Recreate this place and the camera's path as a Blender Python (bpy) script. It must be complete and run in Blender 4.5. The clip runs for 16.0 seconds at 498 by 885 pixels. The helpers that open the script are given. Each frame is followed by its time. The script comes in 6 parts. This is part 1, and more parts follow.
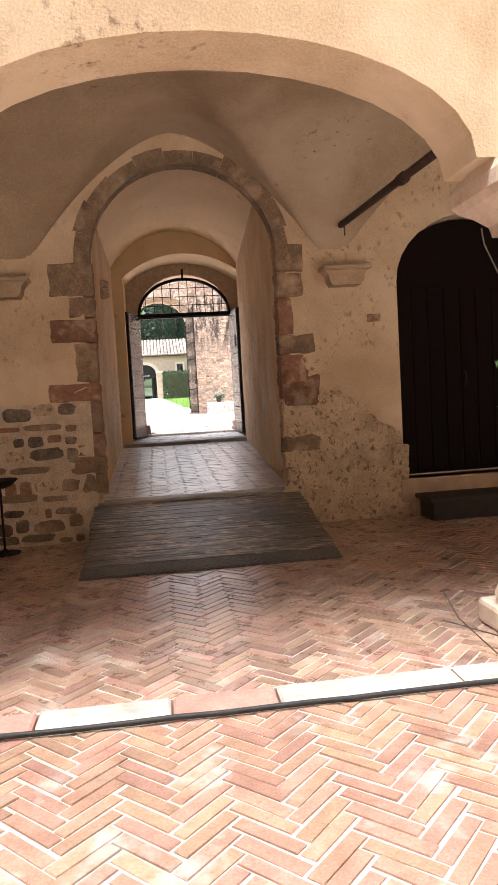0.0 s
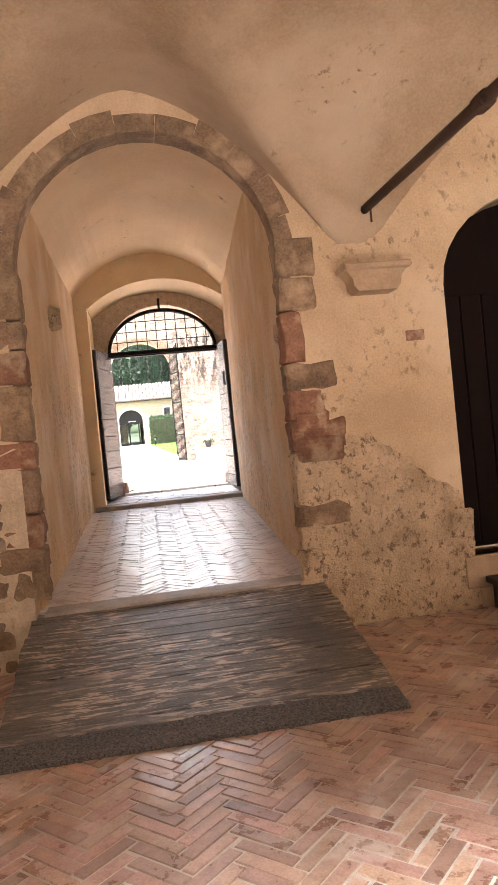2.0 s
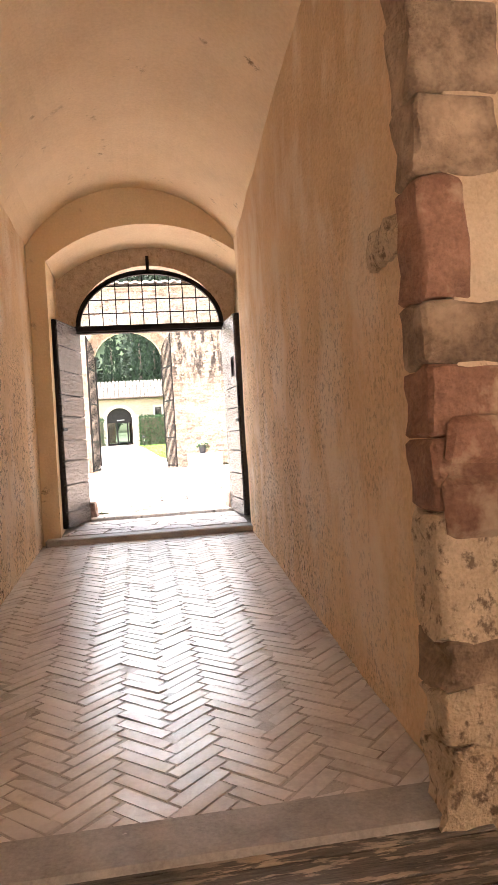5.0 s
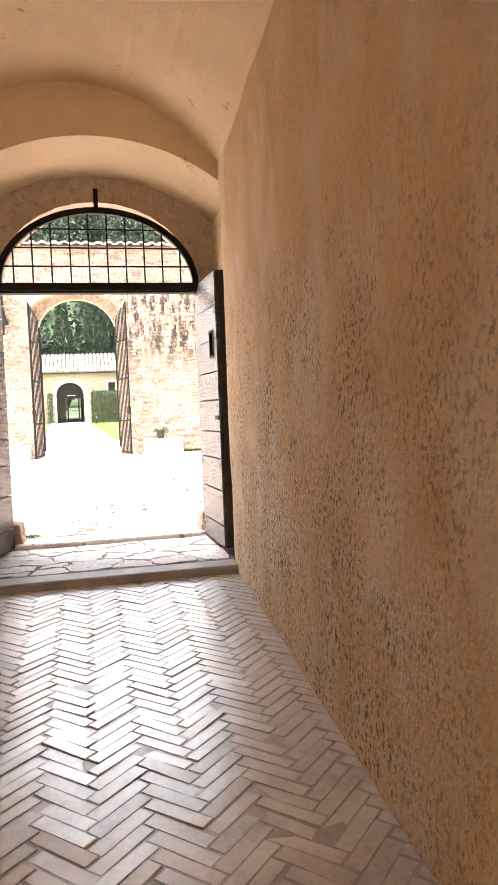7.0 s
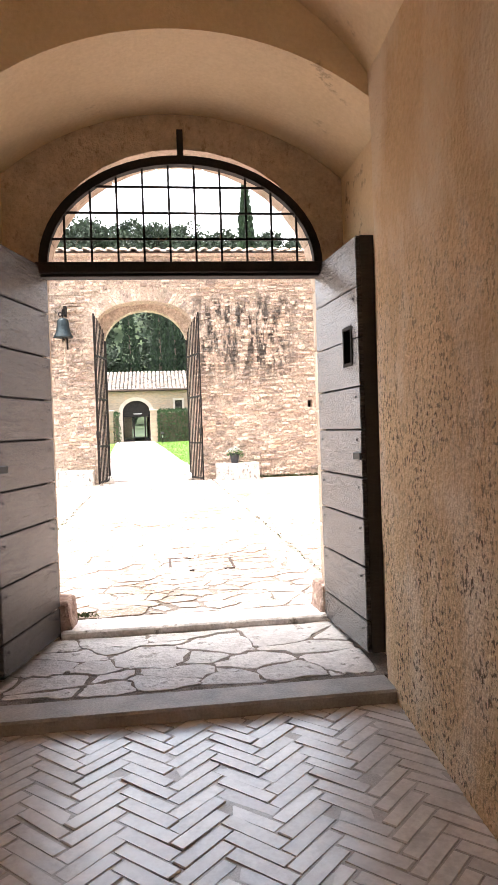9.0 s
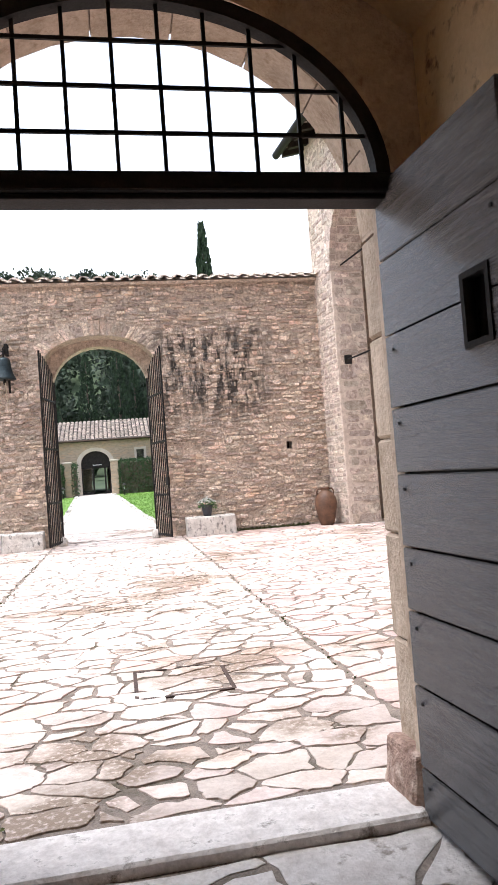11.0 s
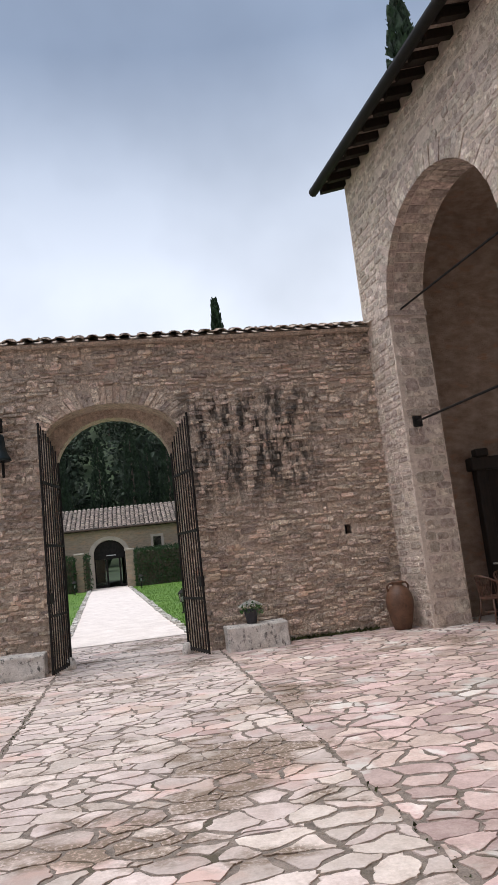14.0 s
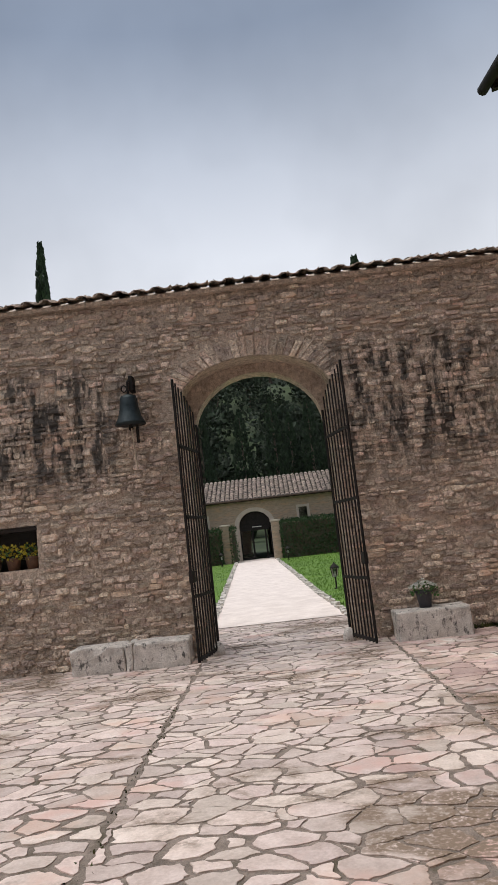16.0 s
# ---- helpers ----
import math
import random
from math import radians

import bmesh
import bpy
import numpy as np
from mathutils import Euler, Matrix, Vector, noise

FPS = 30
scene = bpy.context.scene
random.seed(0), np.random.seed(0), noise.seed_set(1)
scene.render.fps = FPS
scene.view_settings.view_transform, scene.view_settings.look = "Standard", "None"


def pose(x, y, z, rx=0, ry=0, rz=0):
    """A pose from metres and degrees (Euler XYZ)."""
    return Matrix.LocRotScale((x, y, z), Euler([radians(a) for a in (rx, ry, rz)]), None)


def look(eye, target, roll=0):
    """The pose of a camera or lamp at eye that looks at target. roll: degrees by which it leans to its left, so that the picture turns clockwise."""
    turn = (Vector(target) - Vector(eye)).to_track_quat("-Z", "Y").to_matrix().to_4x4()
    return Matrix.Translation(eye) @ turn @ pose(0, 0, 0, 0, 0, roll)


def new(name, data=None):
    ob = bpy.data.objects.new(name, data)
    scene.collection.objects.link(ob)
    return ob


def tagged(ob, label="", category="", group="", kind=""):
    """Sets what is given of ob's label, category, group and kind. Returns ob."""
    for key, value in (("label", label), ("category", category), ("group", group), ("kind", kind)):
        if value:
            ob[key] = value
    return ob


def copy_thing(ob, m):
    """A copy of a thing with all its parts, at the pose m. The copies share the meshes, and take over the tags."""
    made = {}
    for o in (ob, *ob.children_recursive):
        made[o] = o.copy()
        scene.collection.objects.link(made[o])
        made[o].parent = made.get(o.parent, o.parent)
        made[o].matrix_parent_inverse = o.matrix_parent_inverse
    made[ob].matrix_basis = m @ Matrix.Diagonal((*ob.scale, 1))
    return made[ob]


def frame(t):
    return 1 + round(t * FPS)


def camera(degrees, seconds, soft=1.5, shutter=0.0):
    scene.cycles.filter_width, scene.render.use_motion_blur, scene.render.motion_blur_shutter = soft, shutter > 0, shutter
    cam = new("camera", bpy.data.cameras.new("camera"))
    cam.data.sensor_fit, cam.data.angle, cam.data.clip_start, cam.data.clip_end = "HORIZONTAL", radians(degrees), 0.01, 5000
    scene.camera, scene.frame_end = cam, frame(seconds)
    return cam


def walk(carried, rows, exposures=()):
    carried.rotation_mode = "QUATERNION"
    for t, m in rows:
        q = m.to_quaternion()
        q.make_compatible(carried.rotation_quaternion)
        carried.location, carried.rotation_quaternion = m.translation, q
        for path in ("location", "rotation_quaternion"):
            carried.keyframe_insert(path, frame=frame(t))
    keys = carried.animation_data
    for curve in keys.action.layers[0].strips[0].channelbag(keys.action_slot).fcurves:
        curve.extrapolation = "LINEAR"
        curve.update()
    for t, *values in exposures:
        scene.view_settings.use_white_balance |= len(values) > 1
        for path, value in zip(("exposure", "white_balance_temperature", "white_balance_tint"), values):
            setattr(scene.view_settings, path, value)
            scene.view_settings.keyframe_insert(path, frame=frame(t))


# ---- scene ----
cam = camera(38.7, 16.0)
METRES, EYE, TILT, LEAN, TURN = 17.0, 1.5, 0.0, 0.0, -7.3
ROWS = [
    (0.0, 0.0, 0.0, 0.0, -0.23, -4.03, 3.26),
    (0.5, -0.0057, 0.0301, 0.0013, 1.07, -3.02, 3.6),
    (1.0, -0.006, 0.0608, 0.0028, 1.0, -2.26, 4.23),
    (1.5, -0.0023, 0.0943, 0.0059, 0.24, -1.38, 5.04),
    (2.0, -0.0026, 0.1295, 0.0062, -1.05, -0.86, 5.7),
    (2.5, -0.0, 0.1611, 0.0065, -0.54, -0.29, 5.95),
    (3.0, 0.001, 0.1909, 0.0062, 0.5, -0.02, 5.89),
    (5.5, -0.0199, 0.3494, 0.0137, -2.5, -0.97, 2.62),
    (6.0, -0.0219, 0.3853, 0.0157, -4.57, -1.76, 2.7),
    (6.5, -0.0223, 0.4162, 0.0191, -7.08, -3.02, 2.31),
    (7.0, -0.0256, 0.4487, 0.0265, -5.37, -2.78, 2.32),
    (7.5, -0.0364, 0.48, 0.0315, -2.14, -1.98, 2.06),
    (8.0, -0.0404, 0.5091, 0.0314, -0.21, -1.84, 1.81),
    (10.5, -0.0541, 0.6674, 0.0361, -1.68, 1.47, 3.57),
    (11.0, -0.0584, 0.6992, 0.0341, -3.28, 2.46, 4.25),
    (11.5, -0.0586, 0.7325, 0.0356, -4.08, 3.52, 4.39),
    (12.0, -0.0594, 0.7625, 0.0376, -4.14, 5.16, 4.22),
    (12.5, -0.0647, 0.7921, 0.0401, -4.6, 6.74, 3.88),
    (13.0, -0.0684, 0.8224, 0.0393, -7.97, 7.29, 3.84),
    (13.5, -0.0747, 0.8484, 0.0464, -7.39, 8.02, 4.72),
    (14.0, -0.0865, 0.8782, 0.0508, -2.09, 9.11, 6.24),
    (14.5, -0.0875, 0.9036, 0.0511, 1.74, 9.0, 6.86),
    (15.0, -0.0906, 0.9276, 0.051, 4.32, 8.55, 6.97),
    (15.5, -0.1, 0.9564, 0.0532, 6.82, 8.13, 6.7),
    (16.0, -0.1048, 0.9842, 0.0546, 9.42, 8.05, 6.35),
]
EXPOSURES = [(0.0, 3.25, 6400, 10), (1.0, 3.75, 6400, 10), (2.0, 4.2, 6350, 10), (3.0, 4.5, 6400, 10), (5.5, 4.25, 6700, 10), (7.0, 4.1, 6800, 10), (8.0, 3.75, 6800, 10), (10.5, 2.5, 6200, 10), (11.5, 1.8, 6050, 10), (12.5, 1.26, 5950, 10), (14.0, 0.82, 6150, 10), (15.0, 0.68, 6450, 10), (16.0, 0.62, 6500, 10)]
walk(cam, [(t, pose(0, 0, EYE, TILT, LEAN, TURN) @ pose(METRES * x, METRES * y, METRES * z, 90 + pitch, roll, yaw)) for t, x, y, z, yaw, pitch, roll in ROWS], EXPOSURES)

import collections

# ---- light ----
world = bpy.data.worlds.new("world")
scene.world = world
world.use_nodes = True
wn = world.node_tree
sky = wn.nodes.new("ShaderNodeTexSky")
sky.sky_type, sky.sun_disc = "NISHITA", False
sky.sun_elevation, sky.sun_rotation = radians(74), radians(-97)
dim = wn.nodes.new("ShaderNodeVectorMath")
dim.operation = "SCALE"
dim.inputs["Scale"].default_value = 0.1
wn.links.new(sky.outputs[0], dim.inputs[0])
# a high overcast: pale near the horizon, grey-blue and uneven overhead
dirn, sep = wn.nodes.new("ShaderNodeTexCoord"), wn.nodes.new("ShaderNodeSeparateXYZ")
wn.links.new(dirn.outputs["Generated"], sep.inputs[0])
high = wn.nodes.new("ShaderNodeValToRGB")
high.color_ramp.elements[0].position, high.color_ramp.elements[0].color = 0.15, (0.98, 0.97, 0.97, 1)
high.color_ramp.elements[1].position, high.color_ramp.elements[1].color = 0.62, (0.25, 0.292, 0.365, 1)
wn.links.new(sep.outputs[2], high.inputs[0])
cl = wn.nodes.new("ShaderNodeTexNoise")
cl.inputs["Scale"].default_value, cl.inputs["Detail"].default_value = 1.7, 5.0
wn.links.new(dirn.outputs["Generated"], cl.inputs["Vector"])
cr = wn.nodes.new("ShaderNodeMapRange")
cr.inputs[1].default_value, cr.inputs[2].default_value, cr.inputs[3].default_value, cr.inputs[4].default_value = 0.3, 0.7, 0.6, 1.3
wn.links.new(cl.outputs[0], cr.inputs[0])
veil = wn.nodes.new("ShaderNodeVectorMath")
veil.operation = "SCALE"
wn.links.new(high.outputs[0], veil.inputs[0])
wn.links.new(cr.outputs[0], veil.inputs["Scale"])
both_ = wn.nodes.new("ShaderNodeMix")
both_.data_type = "RGBA"
both_.inputs[0].default_value = 0.8
wn.links.new(dim.outputs[0], both_.inputs[6])
wn.links.new(veil.outputs[0], both_.inputs[7])
wn.links.new(both_.outputs[2], wn.nodes["Background"].inputs[0])
wn.nodes["Background"].inputs[1].default_value = 0.74
sun = new("sun", bpy.data.lights.new("sun", "SUN"))
sun.data.energy, sun.data.angle, sun.data.color = 1.85, radians(50), (1, 0.96, 0.92)
sun.matrix_world = look((-15, 20, 60), (2, 22, 0))


# ---- helpers of this scene ----
def obj(name, bm, mat, parent=None, label="", category="", group="", kind="", smooth=False):
    me = bpy.data.meshes.new(name)
    bm.normal_update()
    bm.to_mesh(me)
    bm.free()
    if smooth:
        for p in me.polygons:
            p.use_smooth = True
    if mat:
        me.materials.append(mat)
    ob = new(name, me)
    if parent:
        ob.parent = parent
    return tagged(ob, label, category, group, kind)


def part(name, bm, mat, parent, label="", smooth=False):
    return obj(name, bm, mat, parent, label, smooth=smooth)


def box(bm, x0, x1, y0, y1, z0, z1, bevel=0.0, seg=1):
    """A box added to bm."""
    vs = [bm.verts.new(p) for p in ((x0, y0, z0), (x1, y0, z0), (x1, y1, z0), (x0, y1, z0), (x0, y0, z1), (x1, y0, z1), (x1, y1, z1), (x0, y1, z1))]
    fs = [bm.faces.new([vs[i] for i in q]) for q in ((3, 2, 1, 0), (4, 5, 6, 7), (0, 1, 5, 4), (1, 2, 6, 5), (2, 3, 7, 6), (3, 0, 4, 7))]
    if bevel:
        es = list({e for f in fs for e in f.edges})
        bmesh.ops.bevel(bm, geom=es, offset=bevel, segments=seg, affect="EDGES", profile=0.5)
    return vs


def boxed(*a, **k):
    bm = bmesh.new()
    box(bm, *a, **k)
    return bm


def arch(x0, x1, z0, spring, rise, n=16):
    """Outline of an arched opening, from its foot at x0 round to its foot at x1."""
    c, r = (x0 + x1) / 2, (x1 - x0) / 2
    return [(x0, z0)] + [(c - r * math.cos(math.pi * i / n), spring + rise * math.sin(math.pi * i / n)) for i in range(n + 1)] + [(x1, z0)]


def segment(x0, x1, z0, rise, n=20):
    """Points of a shallow circular arch from x0 to x1, springing at z0."""
    half = (x1 - x0) / 2
    rad = (half * half + rise * rise) / (2 * rise)
    a = math.asin(half / rad)
    return [((x0 + x1) / 2 + rad * math.sin(-a + 2 * a * i / n), z0 + rise - rad + rad * math.cos(-a + 2 * a * i / n)) for i in range(n + 1)]


def slab(outline, holes, thick, place):
    """A slab of that thickness whose outline and holes are drawn in two dimensions; place(u, v, w) gives the point."""
    bm = bmesh.new()
    edges = []
    for loop in [outline] + list(holes):
        vs = [bm.verts.new((u, v, 0)) for u, v in loop]
        edges += [bm.edges.new((vs[i], vs[(i + 1) % len(vs)])) for i in range(len(vs))]
    bmesh.ops.triangle_fill(bm, edges=edges, use_beauty=True, use_dissolve=False)
    front = list(bm.faces)
    back = bmesh.ops.extrude_face_region(bm, geom=front)
    for v in (g for g in back["geom"] if isinstance(g, bmesh.types.BMVert)):
        v.co.z = thick
    for v in bm.verts:
        v.co = Vector(place(*v.co))
    bmesh.ops.recalc_face_normals(bm, faces=bm.faces)
    return bm


def lathe(profile, n=20, bm=None, cx=0.0, cy=0.0):
    bm = bm or bmesh.new()
    rings = []
    for r, z in profile:
        rings.append([bm.verts.new((cx + r * math.cos(2 * math.pi * i / n), cy + r * math.sin(2 * math.pi * i / n), z)) for i in range(n)])
    for a, b in zip(rings, rings[1:]):
        for i in range(n):
            bm.faces.new((a[i], a[(i + 1) % n], b[(i + 1) % n], b[i]))
    bm.faces.new(rings[0][::-1])
    bm.faces.new(rings[-1])
    return bm


def tube(points, r, n=8, bm=None, r1=None):
    """A round bar along points."""
    bm = bm or bmesh.new()
    pts = [Vector(p) for p in points]
    rings = []
    for i, p in enumerate(pts):
        d = (pts[min(i + 1, len(pts) - 1)] - pts[max(i - 1, 0)]).normalized()
        a = d.orthogonal().normalized()
        if rings:
            a = (a0 - d * a0.dot(d)).normalized()
        a0 = a
        b = d.cross(a)
        rr = r if r1 is None else r + (r1 - r) * i / (len(pts) - 1)
        rings.append([bm.verts.new(p + rr * (a * math.cos(2 * math.pi * k / n) + b * math.sin(2 * math.pi * k / n))) for k in range(n)])
    for u, v in zip(rings, rings[1:]):
        for k in range(n):
            bm.faces.new((u[k], u[(k + 1) % n], v[(k + 1) % n], v[k]))
    bm.faces.new(rings[0][::-1])
    bm.faces.new(rings[-1])
    return bm


def thing(name, label, category, at=(0, 0, 0), rz=0.0, group=""):
    e = new(name)
    e.matrix_world = pose(*at, 0, 0, rz)
    return tagged(e, label, category, group)


def rough_block(x0, x1, y0, y1, z0, z1, seed, amount=0.02):
    bm = bmesh.new()
    box(bm, x0, x1, y0, y1, z0, z1, bevel=0.03, seg=2)
    bmesh.ops.subdivide_edges(bm, edges=[e for e in bm.edges if e.calc_length() > 0.15], cuts=3, use_grid_fill=True)
    for v in bm.verts:
        if v.co.z > z0 + 0.02:
            v.co += Vector((noise.noise(v.co * 6 + Vector((seed, 0, 0))), noise.noise(v.co * 6 + Vector((0, seed, 0))), noise.noise(v.co * 6 + Vector((0, 0, seed))))) * amount
    return bm


# ---- materials ----
def surface(name, dark, light, scale=2.5, fine=45.0, rough=(0.75, 0.95), bump=0.25, depth=0.01, rand=0.0, hue=0.0, stain=None, stain_size=(1, 1, 1), stain_cut=(0.55, 0.7), stain_mask=None, second=None, second_size=(1, 1, 1), second_cut=(0.55, 0.65), metal=0.0, stretch=(1, 1, 1), spec=0.5, zones=(), coat=0.0):
    """Mottled surface: two noises between two colours, stains with shapes of their own, fine relief; rand varies it from piece to piece."""
    m = bpy.data.materials.new(name)
    m.use_nodes = True
    nt = m.node_tree
    N, L = nt.nodes.new, nt.links.new
    b = nt.nodes["Principled BSDF"]
    tc = N("ShaderNodeTexCoord")

    def mapped(size):
        mp = N("ShaderNodeMapping")
        mp.inputs["Scale"].default_value = size
        L(tc.outputs["Object"], mp.inputs[0])
        return mp.outputs[0]

    def noised(vec, s, detail=4.0, r=0.6):
        n = N("ShaderNodeTexNoise")
        n.inputs["Scale"].default_value, n.inputs["Detail"].default_value, n.inputs["Roughness"].default_value = s, detail, r
        L(vec, n.inputs["Vector"])
        return n.outputs[0]

    def ramp(val, a, c, lo=(0, 0, 0), hi=(1, 1, 1)):
        r = N("ShaderNodeValToRGB")
        r.color_ramp.elements[0].position, r.color_ramp.elements[1].position = a, c
        r.color_ramp.elements[0].color, r.color_ramp.elements[1].color = (*lo, 1), (*hi, 1)
        L(val, r.inputs[0])
        return r.outputs[0]

    def mixed(fac, a, c):
        x = N("ShaderNodeMix")
        x.data_type = "RGBA"
        L(fac, x.inputs[0])
        if isinstance(a, tuple):
            x.inputs[6].default_value = (*a, 1)
        else:
            L(a, x.inputs[6])
        if isinstance(c, tuple):
            x.inputs[7].default_value = (*c, 1)
        else:
            L(c, x.inputs[7])
        return x.outputs[2]

    vec = mapped(stretch)
    big, small = noised(vec, scale), noised(vec, fine, 3.0)
    both = N("ShaderNodeMath")
    both.operation = "MULTIPLY_ADD"
    both.inputs[1].default_value = 0.4
    L(small, both.inputs[0])
    sc = N("ShaderNodeMath")
    sc.operation = "MULTIPLY"
    sc.inputs[1].default_value = 0.6
    L(big, sc.inputs[0])
    L(sc.outputs[0], both.inputs[2])
    col = ramp(both.outputs[0], 0.36, 0.64, dark, light)
    if second:
        col = mixed(ramp(noised(mapped(second_size), 1.0, 5.0), *second_cut), col, second)
    if rand or hue:
        oi, ge = N("ShaderNodeObjectInfo"), N("ShaderNodeNewGeometry")
        ad = N("ShaderNodeMath")
        ad.operation = "ADD"
        L(oi.outputs["Random"], ad.inputs[0])
        L(ge.outputs["Random Per Island"], ad.inputs[1])
        fr = N("ShaderNodeMath")
        fr.operation = "FRACT"
        L(ad.outputs[0], fr.inputs[0])
        hs = N("ShaderNodeHueSaturation")
        for src, key, lo, hi in ((fr, "Value", 1 - rand, 1 + rand), (fr, "Hue", 0.5 - hue, 0.5 + hue)):
            mr = N("ShaderNodeMapRange")
            mr.inputs[3].default_value, mr.inputs[4].default_value = lo, hi
            if key == "Hue":
                k = N("ShaderNodeMath")
                k.operation = "MULTIPLY"
                k.inputs[1].default_value = 7.31
                L(fr.outputs[0], k.inputs[0])
                k2 = N("ShaderNodeMath")
                k2.operation = "FRACT"
                L(k.outputs[0], k2.inputs[0])
                L(k2.outputs[0], mr.inputs[0])
            else:
                L(fr.outputs[0], mr.inputs[0])
            L(mr.outputs[0], hs.inputs[key])
        L(col, hs.inputs["Color"])
        col = hs.outputs[0]
    if stain:
        fac = ramp(noised(mapped(stain_size), 1.0, 6.0, 0.65), *stain_cut)
        if stain_mask:
            mu = N("ShaderNodeMath")
            mu.operation = "MULTIPLY"
            L(fac, mu.inputs[0])
            L(ramp(noised(mapped(stain_mask[:3]), 1.0, 3.0), *stain_mask[3:]), mu.inputs[1])
            fac = mu.outputs[0]
        for axis, lo, hi, stops in zones:
            sx = N("ShaderNodeSeparateXYZ")
            L(tc.outputs["Object"], sx.inputs[0])
            mr = N("ShaderNodeMapRange")
            mr.inputs[1].default_value, mr.inputs[2].default_value = lo, hi
            L(sx.outputs[axis], mr.inputs[0])
            zr = N("ShaderNodeValToRGB")
            for k, (at, val) in enumerate(stops):
                e = zr.color_ramp.elements[k] if k < 2 else zr.color_ramp.elements.new(1.0)
                e.position, e.color = (at - lo) / (hi - lo), (val, val, val, 1)
            L(mr.outputs[0], zr.inputs[0])
            mz = N("ShaderNodeMath")
            mz.operation = "MULTIPLY"
            L(fac, mz.inputs[0])
            L(zr.outputs[0], mz.inputs[1])
            fac = mz.outputs[0]
        col = mixed(fac, col, stain)
    L(col, b.inputs["Base Color"])
    rr = N("ShaderNodeMapRange")
    rr.inputs[3].default_value, rr.inputs[4].default_value = rough
    L(big, rr.inputs[0])
    L(rr.outputs[0], b.inputs["Roughness"])
    b.inputs["Metallic"].default_value = metal
    b.inputs["Specular IOR Level"].default_value = spec
    b.inputs["Coat Weight"].default_value, b.inputs["Coat Roughness"].default_value = coat, 0.3
    if bump:
        bp = N("ShaderNodeBump")
        bp.inputs["Strength"].default_value, bp.inputs["Distance"].default_value = bump, depth
        L(both.outputs[0], bp.inputs["Height"])
        L(bp.outputs[0], b.inputs["Normal"])
    return m


plaster = surface("ochre_plaster", (0.53, 0.39, 0.245), (0.77, 0.61, 0.42), 1.6, 60, bump=0.7, depth=0.03, stain=(0.27, 0.18, 0.11), stain_size=(15, 15, 12), stain_cut=(0.55, 0.67), stain_mask=(1.3, 1.3, 1.3, 0.5, 0.64), second=(0.79, 0.645, 0.47), second_size=(0.8, 0.8, 0.7), second_cut=(0.48, 0.66))
# the walk's plaster again, darker: the vault's shade is put into the colour
plaster_vault = surface("shaded_vault_plaster", (0.34, 0.245, 0.155), (0.51, 0.395, 0.27), 0.9, 50, bump=0.5, depth=0.03, stain=(0.22, 0.15, 0.1), stain_size=(13, 13, 13), stain_cut=(0.6, 0.68), stain_mask=(1.1, 1.1, 1.1, 0.52, 0.66), second=(0.56, 0.45, 0.33), second_size=(0.6, 0.6, 0.6), second_cut=(0.5, 0.68))
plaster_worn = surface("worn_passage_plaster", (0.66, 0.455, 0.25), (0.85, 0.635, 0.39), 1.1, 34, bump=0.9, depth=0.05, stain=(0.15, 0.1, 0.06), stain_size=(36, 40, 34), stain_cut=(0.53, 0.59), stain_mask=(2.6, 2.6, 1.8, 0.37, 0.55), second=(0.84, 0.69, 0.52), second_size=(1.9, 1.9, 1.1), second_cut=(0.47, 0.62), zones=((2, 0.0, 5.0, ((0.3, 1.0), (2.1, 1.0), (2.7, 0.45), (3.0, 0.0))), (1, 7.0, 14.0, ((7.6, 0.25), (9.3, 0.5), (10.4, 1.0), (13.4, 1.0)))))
plaster_pale = surface("pale_vault_plaster", (0.74, 0.565, 0.35), (0.88, 0.7, 0.475), 1.3, 40, bump=0.35, depth=0.03, stain=(0.3, 0.19, 0.1), stain_size=(7, 7, 7), stain_cut=(0.6, 0.69), stain_mask=(1.5, 1.5, 1.5, 0.53, 0.64))
brick_floor = surface("worn_brick", (0.28, 0.16, 0.115), (0.52, 0.345, 0.265), 9, 90, rough=(0.18, 0.42), bump=0.45, depth=0.006, rand=0.28, hue=0.014, second=(0.6, 0.51, 0.45), second_size=(2.4, 2.4, 2.4), second_cut=(0.55, 0.7), stain=(0.12, 0.095, 0.085), stain_size=(4, 4, 4), stain_cut=(0.69, 0.8), spec=0.9, coat=0.4)
brick_outer = surface("pale_outdoor_brick", (0.27, 0.145, 0.1), (0.43, 0.275, 0.2), 9, 90, rough=(0.5, 0.8), bump=0.5, depth=0.005, rand=0.16, hue=0.014, second=(0.47, 0.41, 0.365), second_size=(3, 3, 3), second_cut=(0.56, 0.68), stain=(0.28, 0.24, 0.2), stain_size=(5, 5, 5), stain_cut=(0.62, 0.72))
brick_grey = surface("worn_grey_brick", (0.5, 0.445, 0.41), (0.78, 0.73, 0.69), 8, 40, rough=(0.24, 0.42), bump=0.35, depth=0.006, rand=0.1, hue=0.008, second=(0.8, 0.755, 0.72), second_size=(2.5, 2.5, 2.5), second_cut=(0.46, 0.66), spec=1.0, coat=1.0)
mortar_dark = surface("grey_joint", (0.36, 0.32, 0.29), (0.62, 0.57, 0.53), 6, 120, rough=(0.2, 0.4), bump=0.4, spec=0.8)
mortar_light = surface("pale_lime_joint", (0.46, 0.4, 0.345), (0.64, 0.58, 0.52), 6, 120, bump=0.4)
